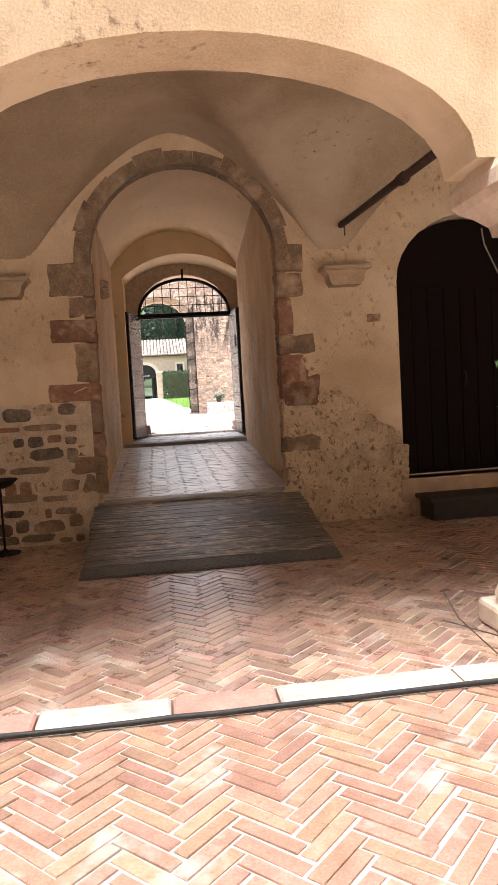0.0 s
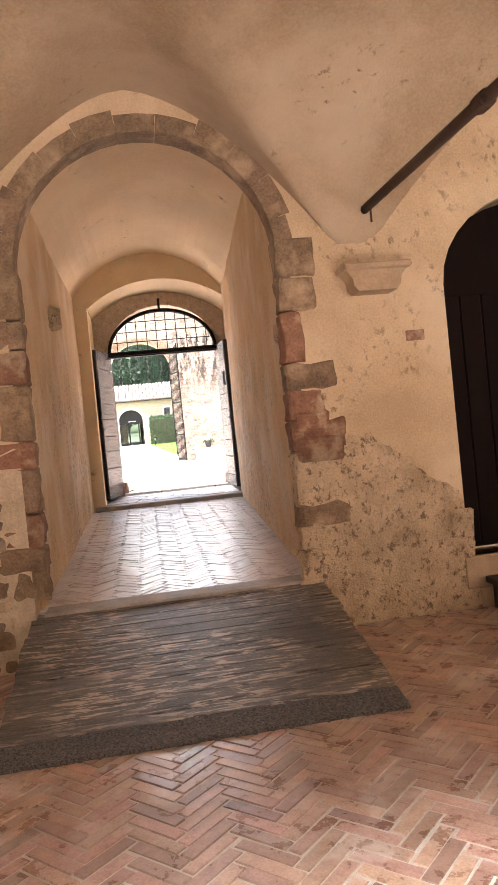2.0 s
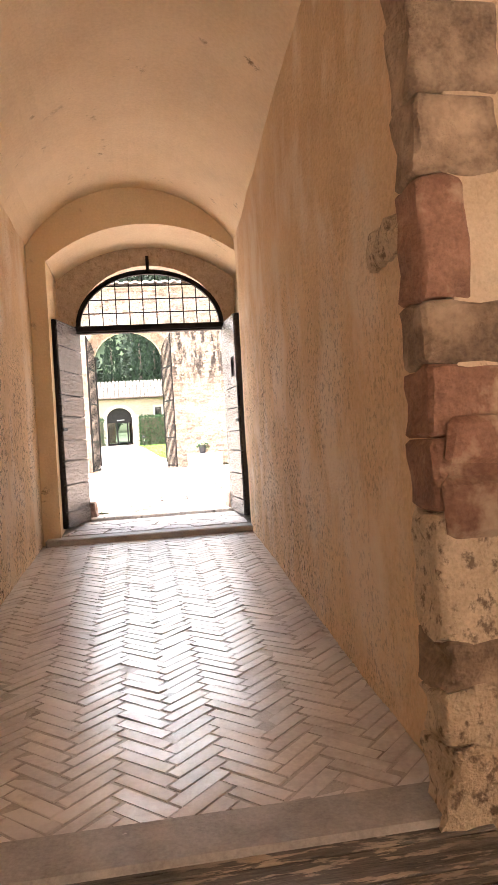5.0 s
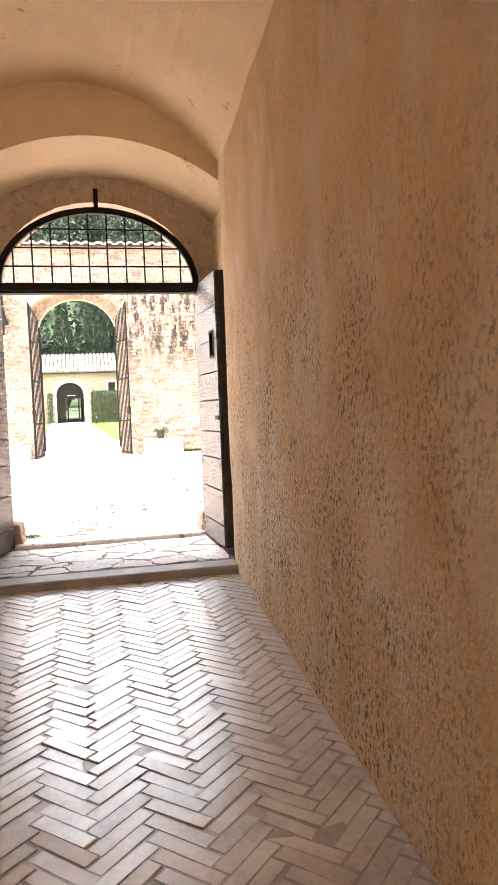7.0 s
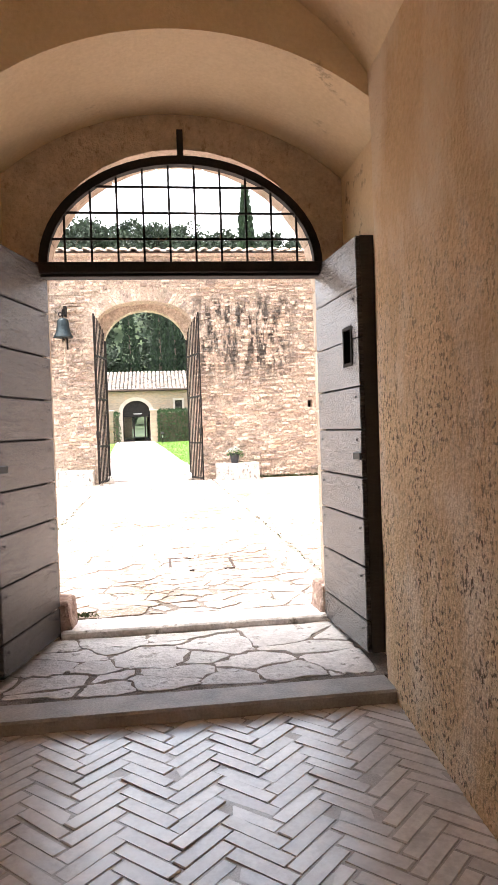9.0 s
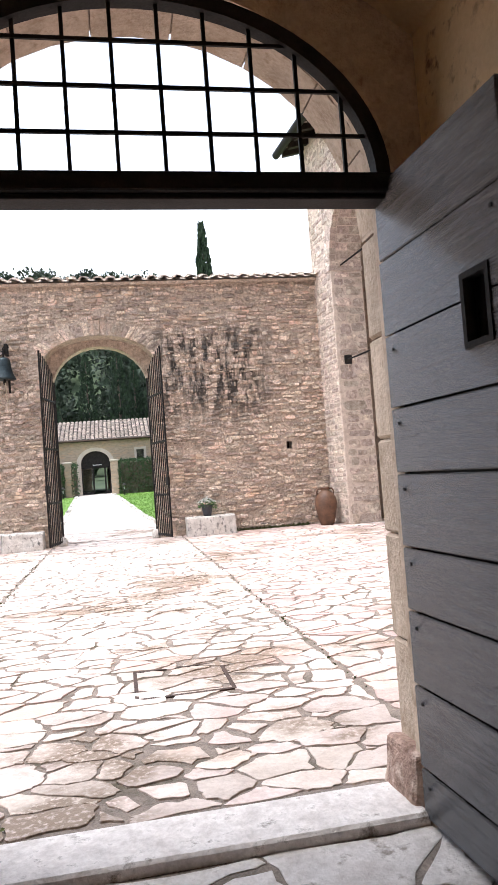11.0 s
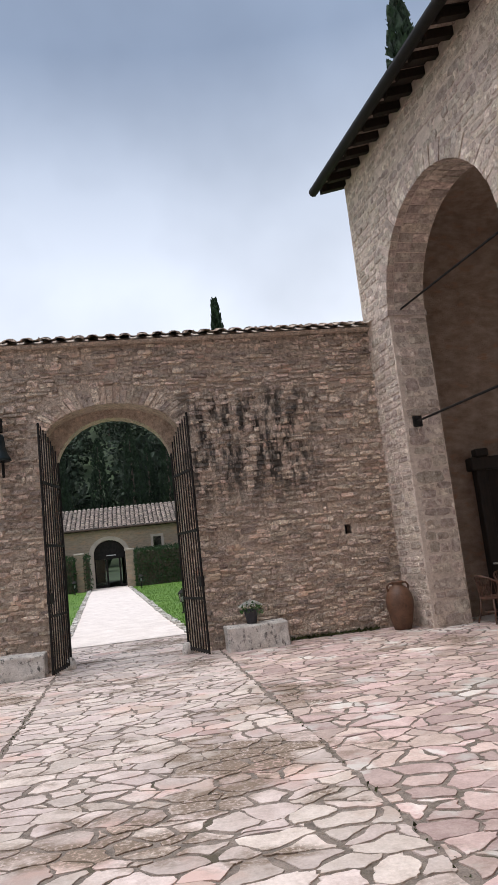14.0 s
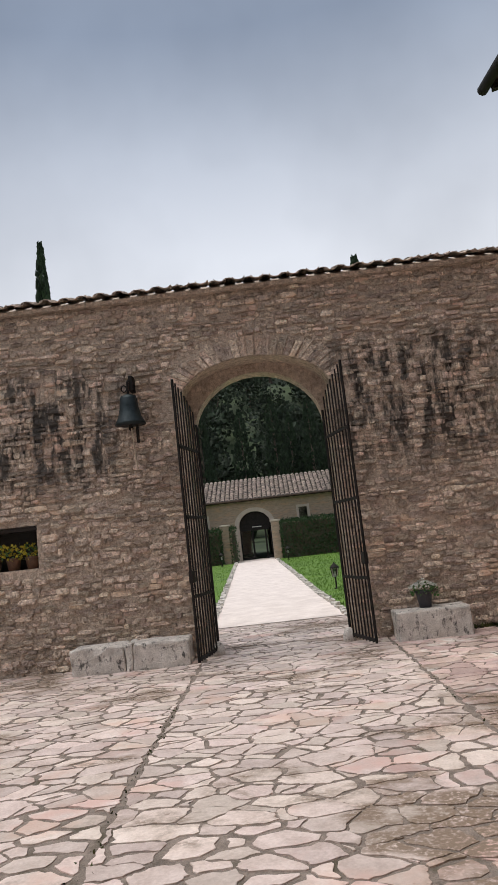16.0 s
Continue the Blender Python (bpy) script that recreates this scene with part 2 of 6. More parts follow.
marble = surface("white_marble", (0.46, 0.39, 0.345), (0.68, 0.615, 0.56), 5, 60, rough=(0.4, 0.7), bump=0.4, stain=(0.42, 0.32, 0.27), stain_size=(6, 14, 6), stain_cut=(0.52, 0.68), second=(0.7, 0.56, 0.49), second_size=(3, 3, 3), second_cut=(0.5, 0.64))
marble_red = surface("red_marble", (0.42, 0.2, 0.16), (0.62, 0.36, 0.3), 6, 60, rough=(0.4, 0.7), bump=0.2)
travertine = surface("weathered_limestone", (0.46, 0.42, 0.38), (0.8, 0.75, 0.69), 6, 60, bump=1.0, depth=0.04, stain=(0.13, 0.12, 0.11), stain_size=(14, 14, 9), stain_cut=(0.54, 0.66))
column_stone = surface("pale_column_stone", (0.6, 0.47, 0.37), (0.78, 0.66, 0.55), 6, 70, bump=0.6, depth=0.015, second=(0.5, 0.3, 0.2), second_size=(5, 5, 5), second_cut=(0.62, 0.75))
corbel_stone = surface("ochre_corbel_stone", (0.38, 0.275, 0.18), (0.55, 0.42, 0.29), 5, 70, bump=0.3)
jamb_stone = surface("brown_jamb_stone", (0.17, 0.115, 0.075), (0.38, 0.275, 0.18), 7, 60, bump=1.0, depth=0.04, rand=0.1, hue=0.006, second=(0.55, 0.41, 0.27), second_size=(3, 3, 3), second_cut=(0.52, 0.66))
red_block = surface("red_stone_block", (0.2, 0.1, 0.065), (0.38, 0.21, 0.14), 8, 60, bump=1.0, depth=0.035, rand=0.2, second=(0.52, 0.39, 0.27), second_size=(4, 4, 4), second_cut=(0.53, 0.66))
guard_stone = surface("red_guard_stone", (0.2, 0.12, 0.09), (0.5, 0.34, 0.27), 14, 60, bump=1.0, depth=0.04, second=(0.6, 0.46, 0.38), second_size=(9, 9, 9), second_cut=(0.5, 0.62))
jamb_tall = surface("pitted_jamb_stone", (0.42, 0.32, 0.23), (0.64, 0.52, 0.41), 9, 50, bump=1.0, depth=0.02, rand=0.1, stain=(0.34, 0.24, 0.16), stain_size=(16, 16, 11), stain_cut=(0.56, 0.7))
rubble_dark = surface("pale_masonry_mortar", (0.54, 0.435, 0.31), (0.82, 0.69, 0.53), 8, 60, bump=1.0, depth=0.05)
rubble_bed = surface("rough_wall_foot", (0.5, 0.37, 0.235), (0.8, 0.64, 0.45), 5, 70, bump=1.0, depth=0.06, stain=(0.24, 0.165, 0.11), stain_size=(24, 24, 20), stain_cut=(0.53, 0.64))
rubble = surface("rubble_stone", (0.07, 0.055, 0.045), (0.34, 0.27, 0.2), 7, 50, bump=1.0, depth=0.03, rand=0.4, hue=0.015)
gate_stone = surface("gate_wall_stone", (0.29, 0.215, 0.165), (0.9, 0.745, 0.615), 16, 40, bump=1.0, depth=0.09, rand=0.42, hue=0.012, stain=(0.07, 0.062, 0.055), stain_size=(6, 6, 1.6), stain_cut=(0.455, 0.58), second=(0.68, 0.49, 0.37), second_size=(1.6, 1.6, 2.2), second_cut=(0.54, 0.67), zones=((0, -6.0, 6.0, ((-5.6, 0.0), (-4.6, 1.0), (-2.3, 1.0), (-1.6, 0.15), (1.4, 0.15), (1.8, 1.0), (3.8, 1.0), (4.4, 0.0))), (2, 0.0, 7.0, ((3.0, 0.0), (3.8, 0.9), (4.6, 1.0), (5.3, 0.9), (5.75, 0.0)))))
gate_bed = surface("gate_wall_mortar", (0.33, 0.25, 0.19), (0.84, 0.69, 0.56), 15, 50, bump=1.0, depth=0.1, stain=(0.06, 0.054, 0.048), stain_size=(6, 6, 1.6), stain_cut=(0.455, 0.56), zones=((0, -6.0, 6.0, ((-5.6, 0.0), (-4.6, 1.0), (-2.3, 1.0), (-1.6, 0.15), (1.4, 0.15), (1.8, 1.0), (3.8, 1.0), (4.4, 0.0))), (2, 0.0, 7.0, ((3.0, 0.0), (3.8, 0.9), (4.6, 1.0), (5.3, 0.9), (5.75, 0.0)))))
portico_stone = surface("portico_limestone", (0.32, 0.24, 0.19), (0.72, 0.6, 0.505), 11, 40, bump=1.0, depth=0.05, rand=0.24, hue=0.014, second=(0.8, 0.7, 0.6), second_size=(7, 7, 7), second_cut=(0.54, 0.64))
portico_bed = surface("portico_mortar", (0.56, 0.455, 0.375), (0.82, 0.7, 0.6), 8, 45, bump=1.0, depth=0.06, second=(0.52, 0.41, 0.33), second_size=(5, 5, 9), second_cut=(0.55, 0.66))
flag = surface("pink_limestone_flag", (0.52, 0.42, 0.37), (0.74, 0.63, 0.575), 7, 45, rough=(0.4, 0.7), bump=1.0, depth=0.014, rand=0.2, hue=0.014, second=(0.62, 0.45, 0.385), second_size=(1.2, 1.2, 1.2), second_cut=(0.54, 0.64), stain=(0.24, 0.175, 0.125), stain_size=(0.55, 0.8, 0.55), stain_cut=(0.53, 0.6), stain_mask=(34, 34, 34, 0.3, 0.5))
flag_grey = surface("grey_doorway_flag", (0.5, 0.45, 0.42), (0.8, 0.75, 0.72), 9, 40, rough=(0.3, 0.6), bump=1.0, depth=0.02, rand=0.14, hue=0.006, stain=(0.24, 0.2, 0.17), stain_size=(9, 9, 9), stain_cut=(0.58, 0.68))
flag_pink = surface("rose_limestone_flag", (0.47, 0.335, 0.295), (0.69, 0.535, 0.48), 7, 45, rough=(0.4, 0.7), bump=1.0, depth=0.014, rand=0.26, hue=0.016, second=(0.7, 0.63, 0.575), second_size=(2.0, 2.0, 2.0), second_cut=(0.55, 0.62), stain=(0.24, 0.175, 0.125), stain_size=(0.55, 0.8, 0.55), stain_cut=(0.53, 0.6), stain_mask=(34, 34, 34, 0.3, 0.5))
# brown masonry, darker than the front: the dim interior is put into its colour
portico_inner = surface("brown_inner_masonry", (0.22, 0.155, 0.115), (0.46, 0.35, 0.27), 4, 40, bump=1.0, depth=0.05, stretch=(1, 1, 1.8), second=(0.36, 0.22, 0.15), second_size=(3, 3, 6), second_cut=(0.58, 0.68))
flag_bed = surface("sandy_joint", (0.13, 0.105, 0.085), (0.35, 0.285, 0.24), 9, 90, bump=1.0, depth=0.03, stain=(0.11, 0.09, 0.06), stain_size=(3, 3, 3), stain_cut=(0.54, 0.66))
kerb_stone = surface("grey_kerb_stone", (0.3, 0.28, 0.26), (0.52, 0.49, 0.46), 6, 70, rough=(0.4, 0.7), bump=0.5)
gravel = surface("white_gravel_path", (0.66, 0.57, 0.52), (0.86, 0.77, 0.71), 3, 80, bump=0.6, depth=0.01)
ramp_wood = surface("black_ramp_board", (0.022, 0.02, 0.019), (0.17, 0.155, 0.145), 4, 34, rough=(0.2, 0.42), bump=1.0, depth=0.008, rand=0.3, stretch=(0.5, 7, 7), stain=(0.55, 0.47, 0.38), stain_size=(6, 42, 42), stain_cut=(0.52, 0.565), stain_mask=(1.4, 2.5, 2.5, 0.38, 0.55), spec=0.8)
rubber = surface("black_ribbed_rubber", (0.015, 0.015, 0.015), (0.26, 0.25, 0.235), 60, 120, rough=(0.35, 0.6), bump=1.0, depth=0.04)
plank_grey = surface("grey_door_plank", (0.007, 0.006, 0.006), (0.1, 0.092, 0.09), 3, 22, rough=(0.14, 0.3), bump=1.0, depth=0.02, rand=0.2, stretch=(1.1, 1.1, 16), spec=0.8)
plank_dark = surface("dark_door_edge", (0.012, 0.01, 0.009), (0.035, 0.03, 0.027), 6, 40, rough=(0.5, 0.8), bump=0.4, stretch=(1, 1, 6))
door_brown = surface("dark_brown_door", (0.004, 0.002, 0.0018), (0.011, 0.0055, 0.0045), 4, 40, rough=(0.6, 0.85), bump=0.3, stretch=(6, 6, 1), spec=0.12)
iron = surface("wrought_iron", (0.008, 0.0075, 0.007), (0.026, 0.022, 0.02), 9, 80, rough=(0.55, 0.8), bump=0.3, spec=0.18)
iron_rust = surface("rusty_iron", (0.03, 0.02, 0.016), (0.1, 0.06, 0.045), 9, 80, rough=(0.6, 0.85), bump=0.4, metal=0.2)
bronze = surface("dark_bronze", (0.012, 0.02, 0.022), (0.04, 0.055, 0.06), 8, 60, rough=(0.35, 0.6), bump=0.3, metal=0.6)
terracotta = surface("old_terracotta", (0.075, 0.036, 0.02), (0.18, 0.09, 0.05), 6, 60, bump=0.3, rough=(0.45, 0.7), stain=(0.09, 0.05, 0.03), stain_size=(4, 4, 4), stain_cut=(0.55, 0.7))
tile_pale = surface("pale_coping_tile", (0.34, 0.26, 0.2), (0.62, 0.52, 0.43), 8, 60, bump=0.6, rand=0.3, hue=0.01, stain=(0.12, 0.11, 0.1), stain_size=(5, 5, 5), stain_cut=(0.54, 0.66))
tile = surface("roof_tile", (0.15, 0.11, 0.09), (0.42, 0.34, 0.28), 8, 60, bump=0.6, rand=0.3, hue=0.01, stain=(0.07, 0.066, 0.06), stain_size=(5, 5, 5), stain_cut=(0.5, 0.64))
timber = surface("dark_timber", (0.01, 0.007, 0.005), (0.032, 0.022, 0.016), 5, 50, rough=(0.6, 0.85), bump=0.4, stretch=(4, 4, 1), spec=0.3)
rattan = surface("brown_rattan", (0.05, 0.024, 0.015), (0.15, 0.07, 0.042), 14, 80, rough=(0.4, 0.65), bump=0.3)
house_stone = surface("house_masonry", (0.25, 0.19, 0.14), (0.43, 0.34, 0.26), 4, 30, bump=0.8, depth=0.03, stretch=(1, 1, 3), second=(0.42, 0.28, 0.19), second_size=(2, 2, 6), second_cut=(0.52, 0.62))
house_trim = surface("house_trim_stone", (0.4, 0.34, 0.28), (0.54, 0.47, 0.4), 3, 40, bump=0.3)
lawn_mat = surface("lawn", (0.07, 0.15, 0.015), (0.16, 0.28, 0.04), 1.2, 60, bump=0.8, depth=0.03)
earth = surface("hill_ground", (0.025, 0.04, 0.018), (0.06, 0.09, 0.035), 0.2, 4, bump=0.4)
hedge_leaf = surface("hedge_leaf", (0.01, 0.032, 0.008), (0.035, 0.08, 0.018), 5, 30, rough=(0.4, 0.6), bump=0, rand=0.4, hue=0.015)
cypress_leaf = surface("cypress_leaf", (0.008, 0.02, 0.009), (0.024, 0.046, 0.017), 2, 20, bump=0, rand=0.4)
# bluish green: the distance haze is mixed into the leaf colour
wood_leaf = surface("hazy_woodland_leaf", (0.012, 0.022, 0.013), (0.038, 0.056, 0.028), 0.3, 6, bump=0, rand=0.45, hue=0.02)
bark = surface("bark", (0.05, 0.035, 0.025), (0.13, 0.1, 0.075), 8, 40, bump=0.8, stretch=(1, 1, 0.3))
weed_leaf = surface("weed_leaf", (0.03, 0.04, 0.012), (0.09, 0.1, 0.03), 10, 50, bump=0, rand=0.4)
ivy_leaf = surface("ivy_leaf", (0.03, 0.09, 0.02), (0.08, 0.2, 0.04), 10, 50, rough=(0.3, 0.5), bump=0, rand=0.3)
yellow_leaf = surface("yellow_flower", (0.3, 0.24, 0.02), (0.5, 0.42, 0.04), 9, 50, bump=0, rand=0.3)
white_petal = surface("white_petal", (0.6, 0.6, 0.55), (0.8, 0.8, 0.76), 20, 60, bump=0, rand=0.1)
plastic_dark = surface("dark_pot", (0.02, 0.02, 0.025), (0.05, 0.05, 0.06), 8, 60, rough=(0.4, 0.6), bump=0.1)
cable_black = surface("black_cable", (0.01, 0.01, 0.01), (0.03, 0.03, 0.03), 20, 90, rough=(0.5, 0.7), bump=0.1)
rope = surface("pale_rope", (0.4, 0.33, 0.24), (0.6, 0.5, 0.38), 60, 200, bump=0.6)
grey_panel = surface("grey_plaster_panel", (0.09, 0.08, 0.07), (0.17, 0.15, 0.135), 4, 40, bump=0.3)
cloth = surface("pale_crockery", (0.5, 0.48, 0.45), (0.72, 0.7, 0.66), 8, 60, rough=(0.3, 0.5), bump=0.05)
glass = bpy.data.materials.new("window_glass")
glass.use_nodes = True
gb = glass.node_tree.nodes["Principled BSDF"]
gb.inputs["Base Color"].default_value, gb.inputs["Roughness"].default_value, gb.inputs["Transmission Weight"].default_value, gb.inputs["IOR"].default_value = (0.85, 0.9, 0.9, 1), 0.05, 1.0, 1.45


# ---- pieces: polygons of irregular stones ----
def clip(poly, a, b, c):
    """The part of poly where a*u + b*v <= c."""
    out = []
    for i in range(len(poly)):
        p, q = poly[i], poly[(i + 1) % len(poly)]
        dp, dq = a * p[0] + b * p[1] - c, a * q[0] + b * q[1] - c
        if dp <= 0:
            out.append(p)
        if dp * dq < 0:
            s = dp / (dp - dq)
            out.append((p[0] + s * (q[0] - p[0]), p[1] + s * (q[1] - p[1])))
    return out


def cells(u0, u1, v0, v1, du, dv, rng, jitter=0.75, drop=0.25, sizes=0.0):
    """Irregular stones that fill a rectangle: (centre, outline)."""
    seeds = {}
    nu, nv = max(1, round((u1 - u0) / du)), max(1, round((v1 - v0) / dv))
    du, dv = (u1 - u0) / nu, (v1 - v0) / nv
    for j in range(nv):
        for i in range(nu):
            if rng.random() < drop:
                continue
            seeds[i, j] = (u0 + du * (i + 0.5 + (0.5 if j % 2 else 0) * 0.9 - 0.22 + jitter * (rng.random() - 0.5)), v0 + dv * (j + 0.5 + jitter * (rng.random() - 0.5)))
    out = []
    k = du / dv
    weight = {s: sizes * du * du * rng.random() for s in seeds.values()} if sizes else collections.defaultdict(float)
    for (i, j), s in seeds.items():
        poly = [(max(u0, s[0] - 2.2 * du), max(v0, s[1] - 2.2 * dv)), (min(u1, s[0] + 2.2 * du), max(v0, s[1] - 2.2 * dv)), (min(u1, s[0] + 2.2 * du), min(v1, s[1] + 2.2 * dv)), (max(u0, s[0] - 2.2 * du), min(v1, s[1] + 2.2 * dv))]
        if poly[0][0] >= poly[1][0]:
            continue
        for di in range(-3, 4):
            for dj in range(-3, 4):
                o = seeds.get((i + di, j + dj))
                if o is None or o is s:
                    continue
                # distances with v stretched by k, so that stones lie flat
                a, b = o[0] - s[0], (o[1] - s[1]) * k * k
                c = (o[0] ** 2 - s[0] ** 2) / 2 + k * k * (o[1] ** 2 - s[1] ** 2) / 2 + (weight[s] - weight[o]) / 2
                poly = clip(poly, a, b, c)
                if len(poly) < 3:
                    break
            if len(poly) < 3:
                break
        if len(poly) >= 3:
            out.append((s, poly))
    return out


def warped(u, v, amount=0.03, size=5.0, seed=0.0):
    """A shared bend of the plane, so that neighbouring edges stay together."""
    return (u + amount * noise.noise((u * size, v * size, seed)) + amount * 0.5 * noise.noise((u * size * 3, v * size * 3, seed + 5)), v + amount * noise.noise((u * size, v * size, seed + 9)) + amount * 0.5 * noise.noise((u * size * 3, v * size * 3, seed + 14)))


def shrunk(poly, gap, rng, rough=0.0, corner=0.28):
    """The outline drawn in by gap, its corners cut, a little uneven."""
    cu, cv = sum(p[0] for p in poly) / len(poly), sum(p[1] for p in poly) / len(poly)
    cut = []
    n = len(poly)
    for i in range(n):
        p, q = poly[i], poly[(i + 1) % n]
        length = math.hypot(q[0] - p[0], q[1] - p[1])
        if length < gap * 1.2:
            continue
        for s in (corner, 0.3, 0.55, 0.78, 1 - corner) if length > 7 * gap else (corner, 0.5, 1 - corner) if length > 4 * gap else (corner, 1 - corner):
            cut.append((p[0] + s * (q[0] - p[0]), p[1] + s * (q[1] - p[1])))
    if len(cut) < 3:
        return None
    out = []
    for u, v in cut:
        d = math.hypot(u - cu, v - cv)
        f = max(0.25, 1 - gap / max(d, 1e-6)) * (1 + rough * (rng.random() - 0.5))
        out.append((cu + (u - cu) * f, cv + (v - cv) * f))
    return out


def piece(poly, height, place, edge=0.3, rng=random, base=-0.01):
    """Vertices and faces of one stone: its sides and a top drawn in at the rim."""
    n = len(poly)
    cu, cv = sum(p[0] for p in poly) / n, sum(p[1] for p in poly) / n
    vs = [place(u, v, base) for u, v in poly]
    vs += [place(u, v, height * 0.6) for u, v in poly]
    vs += [place(cu + (u - cu) * (1 - edge), cv + (v - cv) * (1 - edge), height * (0.9 + 0.2 * rng.random())) for u, v in poly]
    fs = [(i, (i + 1) % n, n + (i + 1) % n, n + i) for i in range(n)] + [(n + i, n + (i + 1) % n, 2 * n + (i + 1) % n, 2 * n + i) for i in range(n)]
    fs.append(tuple(range(2 * n, 3 * n)))
    return vs, fs


def flipped(vs, fs):
    a, b, c = (Vector(vs[fs[-1][i]]) for i in (0, 1, 2))
    return (b - a).cross(c - a)


def lay(name, stones, mat, parent, near, rest_name, out, limit=290):
    """Stones near the way become parts of their own; the rest are joined into one."""
    stones = sorted(stones, key=lambda s: near(s[0]))
    rest_v, rest_f = [], []
    for k, (at, vs, fs) in enumerate(stones):
        if flipped(vs, fs).dot(Vector(out)) < 0:
            fs = [tuple(reversed(f)) for f in fs]
        if k < limit:
            me = bpy.data.meshes.new(name)
            me.from_pydata(vs, [], fs)
            me.materials.append(mat)
            ob = new(name, me)
            ob.parent = parent
        else:
            o = len(rest_v)
            rest_v += vs
            rest_f += [tuple(i + o for i in f) for f in fs]
    if rest_f:
        me = bpy.data.meshes.new(rest_name)
        me.from_pydata(rest_v, [], rest_f)
        me.materials.append(mat)
        ob = new(rest_name, me)
        ob.parent = parent
        tagged(ob, kind="stuff")


def herringbone(x0, x1, y0, y1, height, mat, parent, near, seed, L=0.28, k=4, gap=0.007, limit=290, tilt=0.02):
    """Bricks on the slant, with the spine along y."""
    rng = random.Random(seed)
    w = L / k
    r = math.sqrt(0.5)
    stones = []
    n = int((max(x1 - x0, y1 - y0) / w) * 1.2) + 12
    for j in range(-int((x1 - x0) / (L * 1.414)) - 3, int((x1 - x0) / (L * 1.414)) + 4):
        for i in range(-n, n):
            for quad in (((i, i), (i + k, i + 1)), ((i, i + 1), (i + 1, i + 1 + k))):
                (a, b), (c, d) = quad
                a, c = a + 2 * k * j, c + 2 * k * j
                pts = []
                g = gap / w / 2 + 0.07 * rng.random()
                ju, jv, tw = rng.gauss(0, 0.035), rng.gauss(0, 0.035), rng.gauss(0, 0.012)
                for u, v in ((a + g, b + g), (c - g, b + g), (c - g, d - g), (a + g, d - g)):
                    u, v = (u + ju - tw * (v - (b + d) / 2)) * w, (v + jv + tw * (u - (a + c) / 2)) * w
                    pts.append(((u - v) * r + (x0 + x1) / 2 - 0.0, (u + v) * r + (y0 + y1) / 2))
                cx, cy = sum(p[0] for p in pts) / 4, sum(p[1] for p in pts) / 4
                if not (x0 - 0.1 < cx < x1 + 0.1 and y0 - 0.1 < cy < y1 + 0.1):
                    continue
                for lim in ((-1, 0, -x0), (1, 0, x1), (0, -1, -y0), (0, 1, y1)):
                    pts = clip(pts, *lim)
                    if len(pts) < 3:
                        break
                if len(pts) < 3:
                    continue
                dz, sx, sy = (rng.random() - 0.5) * 0.005, (rng.random() - 0.5) * tilt, (rng.random() - 0.5) * tilt
                vs, fs = piece(pts, 0.01, lambda u, v, h: (u, v, height(u, v) + h - 0.006 + dz + sx * (u - cx) + sy * (v - cy)), 0.04, rng, -0.012)
                stones.append(((cx, cy), vs, fs))
    lay("brick", stones, mat, parent, near, "bricks_beyond", (0, 0, 1), limit)


def coursed(u0, u1, v0, v1, widths, heights, rng, skip, joint=0.016, sides=12, wander=0.022, jitter=0.12):
    """Outlines of rounded rubble stones laid in wavering courses, with mortar between."""
    out = []
    v = v0
    while v < v1 - 0.03:
        h = min(rng.uniform(*heights), v1 - v)
        u = u0 + rng.uniform(0, 0.12)
        while u < u1 - 0.04:
            w = min(rng.uniform(*widths) * rng.choice((0.6, 0.8, 1.0, 1.0, 1.3)), u1 - u)
            hh = (h - joint) * rng.uniform(0.72, 1.1)
            ph = rng.uniform(0, 90)
            cu = u + w / 2
            cv = v + h / 2 + rng.uniform(-jitter, jitter) * h + wander * noise.noise((u * 0.9, v * 0.9, 1.5))
            poly = []
            for k in range(sides):
                a = 2 * math.pi * (k + 0.5) / sides
                c, d = math.cos(a), math.sin(a)
                q = 1 + 0.2 * noise.noise((c * 1.6 + ph, d * 1.6, 0)) + 0.1 * noise.noise((c * 4 + ph, d * 4, 4))
                poly.append((cu + (w - joint) / 2 * q * math.copysign(abs(c) ** 0.55, c), cv + hh / 2 * q * math.copysign(abs(d) ** 0.6, d)))
            if skip(cu, cv) or any(skip(*p) for p in poly):
                u += 0.045
                continue
            out.append(((cu, cv), poly))
            u += w
        v += h
    return out


# ---- large structure: cloister walk ----
YARD = 0.76
FLOOR = 0.05


def passage_z(y):
    return 0.42 + (y - 7.4) * 0.18 / 5.9


def street_z(y):
    for (a, za), (b, zb) in (((14.0, YARD), (28.6, YARD + 0.02)), ((28.6, YARD + 0.02), (37, 0.88)), ((37, 0.88), (58, 1.42)), ((58, 1.42), (90, 3.0)), ((90, 3.0), (400, 3.0))):
        if y <= b:
            return za + (zb - za) * (y - a) / (b - a)
    return 3.0


floor_walk = obj("floor_walk", boxed(-9, 9, 3.35, 7.5, -0.3, FLOOR - 0.002), mortar_light, kind="structure", label="old red brick floor laid in herringbone")
floor_garth = obj("floor_garth", boxed(-9, 9, -11, 3.12, -0.3, FLOOR - 0.002), mortar_light, kind="structure", label="pale sunlit herringbone brick paving")

